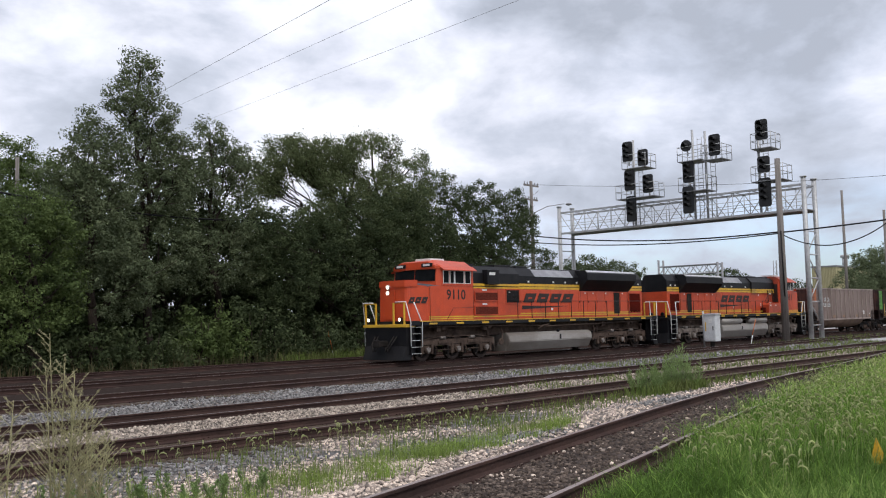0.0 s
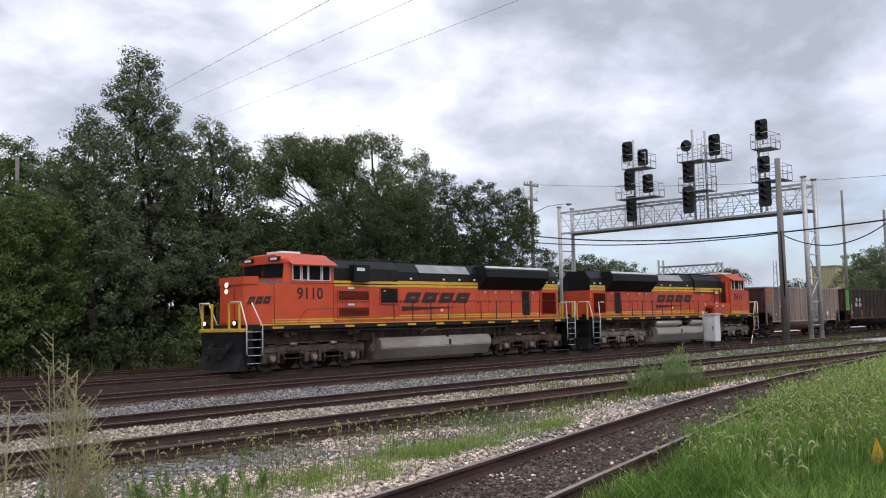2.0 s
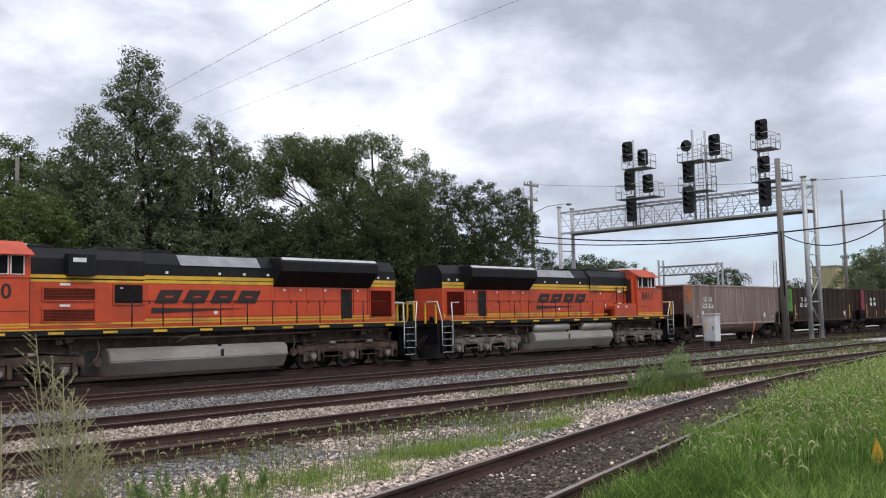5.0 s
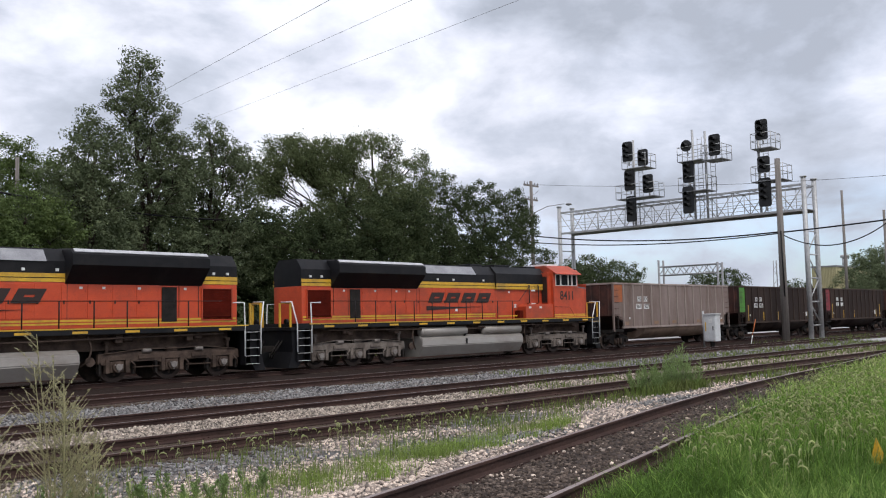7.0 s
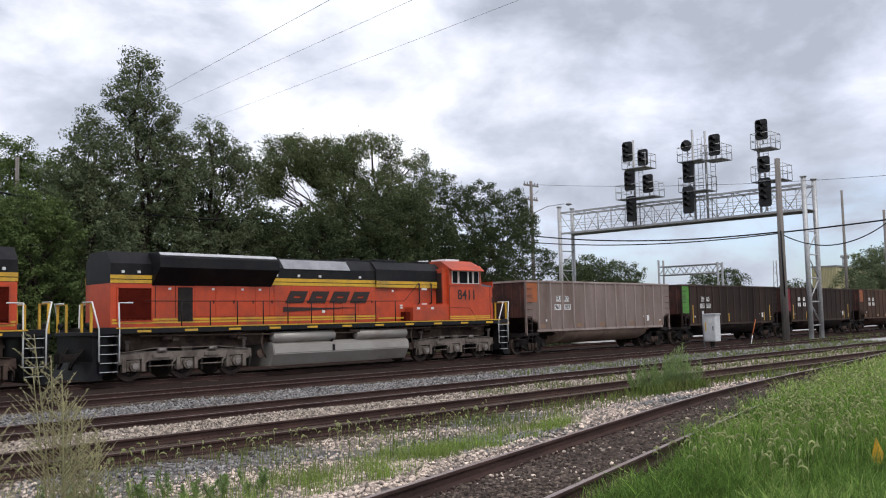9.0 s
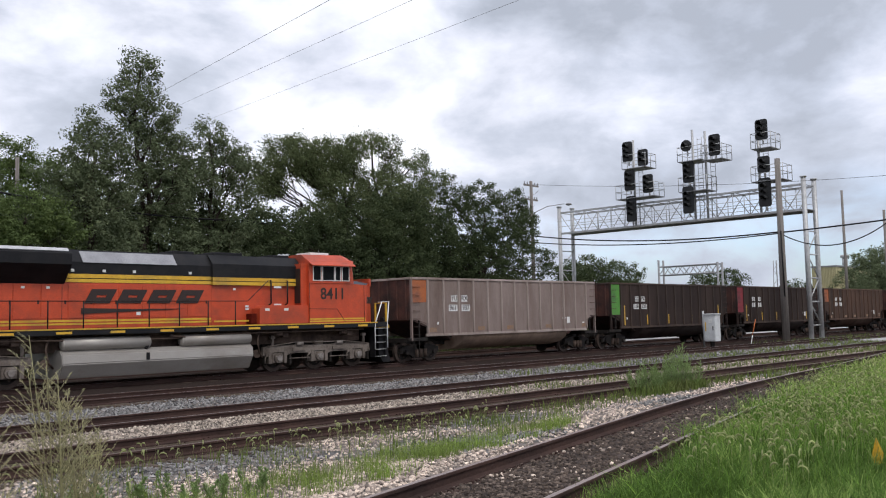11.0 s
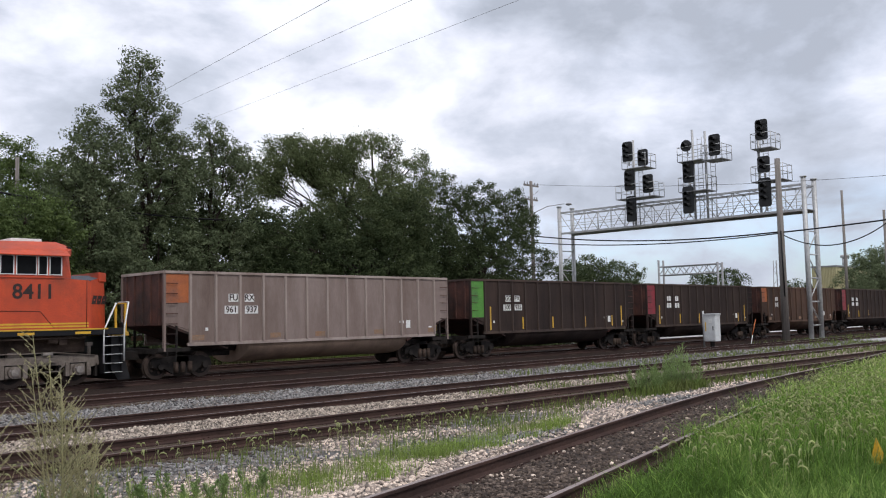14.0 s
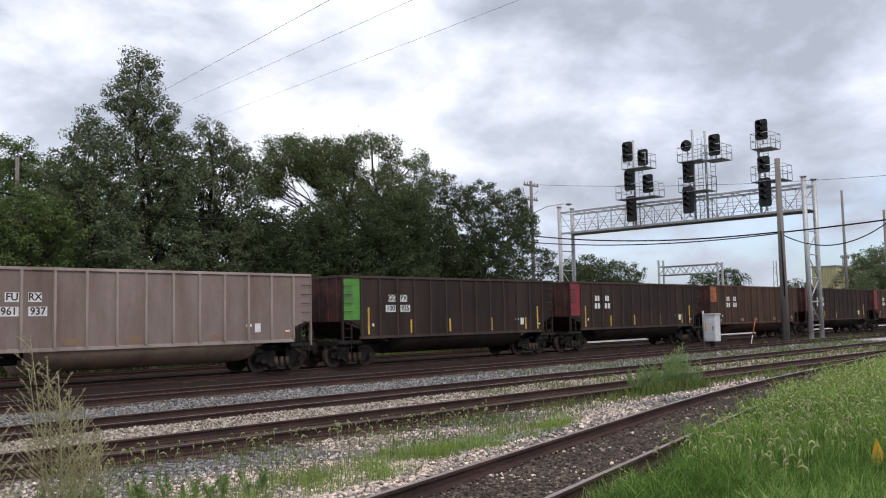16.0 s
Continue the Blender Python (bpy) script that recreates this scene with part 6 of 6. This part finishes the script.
def lush_grass():
    r = np.random.default_rng(21)
    n = 240000
    d = np.exp(r.uniform(np.log(6.5), np.log(75), n))
    az = np.radians(r.uniform(47, 77, n))
    x, y = d * np.sin(az), d * np.cos(az)
    edge = siding_y(x) - np.where(x < 9.5, 1.15, np.where(x < 13, 0.95, 0.72)) + 0.25 * np.sin(x * 2.3) * np.sin(x * 0.7) + r.normal(0, 0.12, n)
    keep = (y < edge) & (x > 6.6)
    x, y, d = x[keep], y[keep], d[keep]
    bare = ((np.abs(x - 9.9) < 1.5) & (y < 3.1)) | (np.hypot(x - 10.6, y - 3.4) < 0.4)
    h = r.uniform(0.18, 0.62, len(x)) * (0.82 + 0.3 * np.sin(x * 1.3 + y * 0.6) * np.sin(y * 1.9) + 0.2 * np.sin(x * 4.1) * np.sin(y * 5.3))
    h = h * np.clip(0.78 + (d - 9) * 0.035, 0.78, 1.25)
    h = np.where(bare, h * 0.22, h)
    w = r.uniform(0.005, 0.015, len(x)) * np.maximum(1, d / 11)
    lean = r.uniform(0.15, 1.05, len(x))
    pale = r.uniform(size=len(x)) < np.clip((d - 11) / 16, 0.12, 0.75) + 0.2 * np.sin(x * 1.9) * np.sin(y * 2.7)
    # near blades: deeper green, with the shadow among them painted into the colour
    deep = ~pale & (r.uniform(size=len(x)) < np.clip(1.3 - (d - 8) / 5, 0.22, 0.85))
    for sel, material, label in ((pale, GRASS_PALE, "pale seeding grass beside the siding"), (deep, GRASS_DEEP_SHADE, "deep green shaded grass beside the siding"),
                                 (~pale & ~deep, GRASS, "lush bright green grass beside the siding")):
        v, f = blades(x[sel], y[sel], ground_z(x[sel], y[sel]) - 0.02, h[sel], w[sel], lean[sel], r)
        stuff("grass", v, f, material, label, "grass")


def foxtails(px, py, low, high, r, label, big=1.0):
    """Thin stems with drooping bristly heads."""
    V, F, o = [], [], 0
    for x, y in zip(px, py):
        z = float(ground_z(x, y))
        h = r.uniform(low, high)
        a = r.uniform(0, math.tau)
        dx, dy = math.cos(a), math.sin(a)
        d = math.hypot(x, y)
        fat = max(1.0, d / 18)
        pts = [(0.06, 0, 0.0015), (0.08, h * 0.6, 0.0014), (0.10, h, 0.0013)]
        s = r.uniform(0.6, 1.1) * 0.085 * big
        pts += [(0.10 + s * 0.25, h + s * 0.25, 0.010 * big), (0.10 + s * 0.65, h + s * 0.32, 0.012 * big), (0.10 + s * 1.05, h + s * 0.05, 0.010 * big), (0.10 + s * 1.25, h - s * 0.4, 0.005)]
        for q, zz, rad in pts:
            for c in range(4):
                t = c * math.pi / 2 + 0.4
                V.append((x + dx * q - dy * rad * fat * math.cos(t), y + dy * q + dx * rad * fat * math.cos(t), z + zz + rad * fat * math.sin(t)))
        for k in range(len(pts) - 1):
            for c in range(4):
                F.append((o + k * 4 + c, o + k * 4 + (c + 1) % 4, o + k * 4 + 4 + (c + 1) % 4, o + k * 4 + 4 + c))
        o += len(pts) * 4
    stuff("foxtail_grass", np.array(V), np.array(F), SEED, label, "grass")


def scatter_grass():
    r = np.random.default_rng(31)
    # tufts in the pale ballast between the siding and the near track
    X, Y, H, W, Lr = [], [], [], [], []
    spots = [(r.uniform(3.0, 13.5), r.uniform(0.0, 1.0)) for _ in range(95)]
    for x, t in spots:
        y = float(siding_y(x)) + 2.0 + t * 2.2 + 0.25 * max(0.0, 7.5 - x)
        if y > 12.6 or (x > 11 and t > 0.6):
            continue
        n = int(r.integers(40, 150))
        X.append(r.normal(x, 0.16, n)), Y.append(r.normal(y, 0.13, n)), H.append(r.uniform(0.08, 0.34, n) * r.uniform(0.6, 1.1))
        W.append(r.uniform(0.004, 0.009, n)), Lr.append(r.uniform(0.15, 0.8, n))
    X, Y, H, W, Lr = (np.concatenate(q) for q in (X, Y, H, W, Lr))
    v, f = blades(X, Y, ground_z(X, Y) - 0.01, H, W, Lr, r)
    stuff("grass", v, f, GRASS_TUFT, "bright green grass tufts in pale ballast", "grass")
    # thin cover: along the near track and between the tracks farther on
    X, Y, H, W, Lr = [], [], [], [], []
    for x0, x1, y0, y1, n, h0, h1 in ((2, 14, 9.5, 12.8, 2600, 0.08, 0.3), (13, 40, 11.4, 13.0, 3500, 0.1, 0.35), (18, 60, 14.7, 16.6, 3500, 0.1, 0.3), (26, 64, 19.2, 22.4, 4500, 0.08, 0.28),
                                      (20.4, 22.6, 11.7, 13.1, 3000, 0.1, 0.42), (5, 60, 40.2, 42.4, 700, 0.1, 0.25), (30, 41, 39.5, 42.6, 4000, 0.3, 0.9), (58, 80, 22.8, 27.0, 1500, 0.1, 0.35)):
        x, y = r.uniform(x0, x1, n), r.uniform(y0, y1, n)
        k = np.sin(x * 1.7 + y) * np.sin(y * 2.1 - x * 0.6) + r.normal(0, 0.5, n) > 0.0
        x, y = x[k], y[k]
        d = np.hypot(x, y)
        X.append(x), Y.append(y), H.append(r.uniform(h0, h1, len(x))), W.append(r.uniform(0.006, 0.012, len(x)) * np.maximum(1, d / 10)), Lr.append(r.uniform(0.1, 0.6, len(x)))
    X, Y, H, W, Lr = (np.concatenate(q) for q in (X, Y, H, W, Lr))
    v, f = blades(X, Y, ground_z(X, Y) - 0.01, H, W, Lr, r)
    stuff("grass", v, f, GRASS_THIN, "thin wild grass along the tracks", "grass")
    n = 1300
    x, y = r.uniform(6, 50, n), r.normal(41.4, 0.5, n)
    v, f = blades(x, y, ground_z(x, y), r.uniform(0.3, 1.1, n), np.full(n, 0.03), r.uniform(0.1, 0.5, n), r)
    stuff("grass", v, f, GRASS_DRY, "dry straw grass below the trees", "grass")
    # seed heads
    x = r.uniform(2.5, 15, 260)
    foxtails(x, np.where(r.uniform(size=260) < 0.75, r.normal(12.55, 0.25, 260), r.uniform(9.5, 12.4, 260)), 0.1, 0.34, r, "drooping foxtail grass beside the near rail", 1.05)
    d = np.exp(r.uniform(np.log(8), np.log(60), 8500))
    az = np.radians(r.uniform(48, 75, 8500))
    x, y = d * np.sin(az), d * np.cos(az)
    keep = (y < siding_y(x) - np.where(x < 16, 1.35, 1.0)) & (x > 8.0) & (r.uniform(size=8500) < np.clip((d - 6) / 10, 0.2, 1)) & ~((np.abs(x - 9.6) < 1.6) & (y < 3.35))
    foxtails(x[keep], y[keep], 0.36, 0.68, r, "pale foxtail heads above the lush grass", 0.95)


lush_grass()
scatter_grass()


WEEDS = []


def tall_weed(x, y, tall, seed, label="tall feathery grey-green weed in the ballast", sway=True, tone=None, stalks=6):
    tone = tone or WEED
    th = thing("tall_weed", label, "weed", pose(x, y, float(ground_z(x, y)) - 0.05))
    r = np.random.default_rng(seed)
    stems = []
    for k in range(stalks):
        a = r.uniform(0, math.tau)
        top = Vector((0.26 * math.cos(a) * r.uniform(0.1, 1), 0.26 * math.sin(a), tall * (1.0 if k == 0 else r.uniform(0.66, 0.95))))
        root = Vector((0.05 * math.cos(a), 0.05 * math.sin(a), 0))
        bm = bmesh.new()
        rod(bm, root, top, 0.009, 6, 0.003)
        stems.append((root, top, part("stem", bm, tone, th)))
    P, U = [], []
    for root, top, stem in stems:
        bm = bmesh.new()
        for k in range(24):
            t = 0.25 + 0.75 * k / 24
            s = root.lerp(top, t)
            a = r.uniform(0, math.tau)
            length = tall * (0.30 * (1 - t) ** 0.8 + 0.05) * r.uniform(0.6, 1.25)
            e = s + Vector((math.cos(a) * length * 0.72, math.sin(a) * length * 0.72, length * 0.75))
            rod(bm, s, e, 0.003, 4, 0.0015)
            for j in range(19):
                P.append(s.lerp(e, r.uniform(0.15, 1.0))), U.append((e - s).normalized())
        tagged(part("branchlet", bm, tone, stem), kind="stuff")
    P, U = np.array([tuple(q) for q in P]), np.array([tuple(q) for q in U])
    n = len(P)
    u = U * 0.9 + r.normal(size=(n, 3)) * 0.45
    u /= np.linalg.norm(u, axis=1)[:, None]
    v = np.cross(u, r.normal(size=(n, 3)))
    v /= np.linalg.norm(v, axis=1)[:, None]
    s = r.uniform(0.008, 0.022, n)[:, None]
    P = P + r.normal(size=P.shape) * 0.006
    q = np.stack([P - u * s, P + v * s * 0.22, P + u * s, P - v * s * 0.22], 1).reshape(-1, 3)
    part("foliage", raw_mesh("foliage", q, np.arange(n * 4).reshape(-1, 4), tone), None, th)
    if sway:
        WEEDS.append((th, x, y))


tall_weed(3.62, 8.35, 2.05, 71)
tall_weed(3.05, 8.3, 1.5, 72)
tall_weed(4.05, 8.75, 1.55, 73)
for k, (x, y, t) in enumerate(((20.9, 12.9, 0.85), (21.2, 12.7, 0.95), (21.4, 12.4, 1.05), (21.0, 12.3, 0.8), (21.7, 12.6, 1.0), (21.6, 12.0, 1.25), (21.9, 12.2, 1.35), (22.1, 12.5, 1.1), (22.0, 11.8, 0.95), (21.3, 13.1, 0.7))):
    tall_weed(x, y, t, 80 + k, "feathery green weed between the tracks", False, WEED_GREEN, 5)
for k, (x, y, t) in enumerate(((5.5, 10.2, 0.3), (5.8, 9.8, 0.36), (6.1, 9.6, 0.4), (6.35, 9.4, 0.34), (5.2, 10.6, 0.28), (6.6, 9.7, 0.32), (4.75, 10.9, 0.3), (4.4, 10.6, 0.33), (5.65, 10.0, 0.4), (6.0, 9.85, 0.3), (6.25, 9.75, 0.36), (6.5, 9.3, 0.4), (5.0, 10.7, 0.32), (5.35, 10.4, 0.36))):
    tall_weed(x, y, t, 95 + k, "low feathery green weed in the grey ballast", False, WEED_GREEN, 2)


def stones():
    r = np.random.default_rng(51)
    t = (1 + 5 ** 0.5) / 2
    ico = np.array([(-1, t, 0), (1, t, 0), (-1, -t, 0), (1, -t, 0), (0, -1, t), (0, 1, t), (0, -1, -t), (0, 1, -t), (t, 0, -1), (t, 0, 1), (-t, 0, -1), (-t, 0, 1)]) / 1.9
    tri = np.array([(0, 11, 5), (0, 5, 1), (0, 1, 7), (0, 7, 10), (0, 10, 11), (1, 5, 9), (5, 11, 4), (11, 10, 2), (10, 7, 6), (7, 1, 8), (3, 9, 4), (3, 4, 2), (3, 2, 6), (3, 6, 8), (3, 8, 9),
                    (4, 9, 5), (2, 4, 11), (6, 2, 10), (8, 6, 7), (9, 8, 1)])

    octa = np.array([(1, 0, 0), (-1, 0, 0), (0, 1, 0), (0, -1, 0), (0, 0, 1), (0, 0, -1)]) * 1.1
    otri = np.array([(0, 2, 4), (2, 1, 4), (1, 3, 4), (3, 0, 4), (2, 0, 5), (1, 2, 5), (3, 1, 5), (0, 3, 5)])

    def lay(x, y, z, size, material, label, far=False):
        n = len(x)
        shape, faces = (octa, otri) if far else (ico, tri)
        m = len(shape)
        v = shape[None] * (1 + r.uniform(-0.32, 0.32, (n, m, 1))) * (size[:, None] * r.uniform(0.6, 1.3, (n, 3)))[:, None, :]
        a = r.uniform(0, math.tau, n)
        c, s = np.cos(a)[:, None], np.sin(a)[:, None]
        v = np.stack([v[..., 0] * c - v[..., 1] * s, v[..., 0] * s + v[..., 1] * c, v[..., 2] * 0.75], -1) + np.stack([x, y, z], -1)[:, None, :]
        f = (np.arange(n)[:, None, None] * m + faces[None]).reshape(-1, 3)
        stuff("ballast_stones", v.reshape(-1, 3), f, material, label, "ballast")

    def area(n, lo, hi, a0, a1):
        d = np.exp(r.uniform(np.log(lo), np.log(hi), n))
        az = np.radians(r.uniform(a0, a1, n))
        return d * np.sin(az), d * np.cos(az), d

    x, y, d = area(70000, 6.5, 45, 18, 70)
    gap = y - siding_y(x)
    k = (gap > 0.84) & (y < 13.08)
    pick = np.sin(x * 0.9 + 1.0) * np.sin(y * 1.1) + r.normal(0, 0.35, len(x)) + (y - 10.8) * 0.5 * (x < 9.5) > 0.25
    for sel, m, lab in ((k & ~pick, STONE, "pale crushed ballast stones"), (k & pick, STONE_GREY, "blue-grey crushed ballast stones")):
        xs, ys = x[sel], y[sel]
        sizes = r.uniform(0.016, 0.036, len(xs)) * np.maximum(1, d[sel] / 18)
        for far in (False, True):
            q = (d[sel] > 13) == far
            lay(xs[q], ys[q], ground_z(xs[q], ys[q]) + 0.008, sizes[q], m, lab, far)
    k = np.abs(gap) < 0.72
    xs, ys = x[k], y[k]
    lay(xs, ys, siding_z(xs) - 0.16, r.uniform(0.012, 0.03, len(xs)), STONE_DARK, "oily dark ballast stones in the siding")
    k = k & (np.sin(x * 2.1 + y * 3.0) * np.sin(x * 0.8 - y * 2.2) + r.normal(0, 0.4, len(x)) > 0.35)
    xs, ys = x[k][::6], y[k][::6]
    lay(xs, ys + 0.05, siding_z(xs) - 0.15, r.uniform(0.012, 0.026, len(xs)), STONE, "pale stones strewn in the siding")
    x, y, d = area(40000, 13, 70, 18, 72)
    k = (np.abs(y - 13.9) < 0.62) | (np.abs(y - 17.95) < 0.62)
    lay(x[k], y[k], np.full(k.sum(), -0.17), r.uniform(0.014, 0.028, k.sum()) * np.maximum(1, d[k] / 25), STONE_DARK, "rust-stained ballast stones between the rails", True)
    for y0, y1, m, lab in ((14.72, 17.14, STONE_TAN, "pale tan crushed ballast stones"), (18.8, 23.4, STONE_GREY, "blue-grey crushed ballast stones")):
        n = 15000
        y = r.uniform(y0, y1, n)
        x = y * np.tan(np.radians(r.uniform(17, 72, n)))
        d = np.hypot(x, y)
        lay(x, y, ground_z(x, y) + 0.02, r.uniform(0.018, 0.042, n) * np.maximum(1, d / 25), m, lab, True)


stones()


# ---- what moves ----
# metres that the train has run, by seconds
RUN = [(0.0, -0.22), (0.5, 2.00), (1.0, 4.18), (1.5, 6.36), (2.0, 8.49), (2.5, 10.57), (3.0, 12.62), (3.5, 14.64), (4.0, 16.67), (4.5, 18.74), (5.0, 20.83), (5.5, 22.93),
       (6.0, 25.03), (6.5, 27.12), (7.0, 29.19), (7.5, 31.24), (8.0, 33.28), (8.5, 35.32), (9.0, 37.38), (9.5, 39.45), (10.0, 41.53), (10.5, 43.60), (11.0, 45.66),
       (11.5, 47.71), (12.0, 49.73), (12.5, 51.74), (13.0, 53.78), (13.5, 55.81), (14.0, 57.84), (14.5, 59.86), (15.0, 61.86), (15.5, 63.86), (16.0, 65.87)]


def run_at(t):
    return float(np.interp(t, [r[0] for r in RUN], [r[1] for r in RUN]))


def motions():
    for th, x, turn, r, wheels in TRAIN:
        walk(th, [(t, pose(x - d, TRAIN_Y, 0, 0, 0, turn)) for t, d in RUN])
        back = -1 if turn == 0 else 1
        for w, wx in wheels:
            walk(w, [(t, pose(wx, 0, r, 0, math.degrees(back * run_at(t) / r), 0)) for t in np.arange(0, 16.01, 0.1)])
    # the tall weeds lean and sway in the wind
    for k, (th, x, y) in enumerate(WEEDS):
        z = float(ground_z(x, y)) - 0.05
        walk(th, [(t, pose(x, y, z, 0, lean + 1.2 * math.sin(1.1 * t + k), 0)) for t, lean in
                  ((0.0, 0.0), (1.5, 0.0), (3.0, -1.0), (4.5, -2.5), (6.0, -4.0), (7.5, -4.5), (9.0, -3.5), (10.5, -4.5), (12.0, -5.5), (13.5, -5.0), (15.0, -4.5), (16.0, -4.0))])


motions()
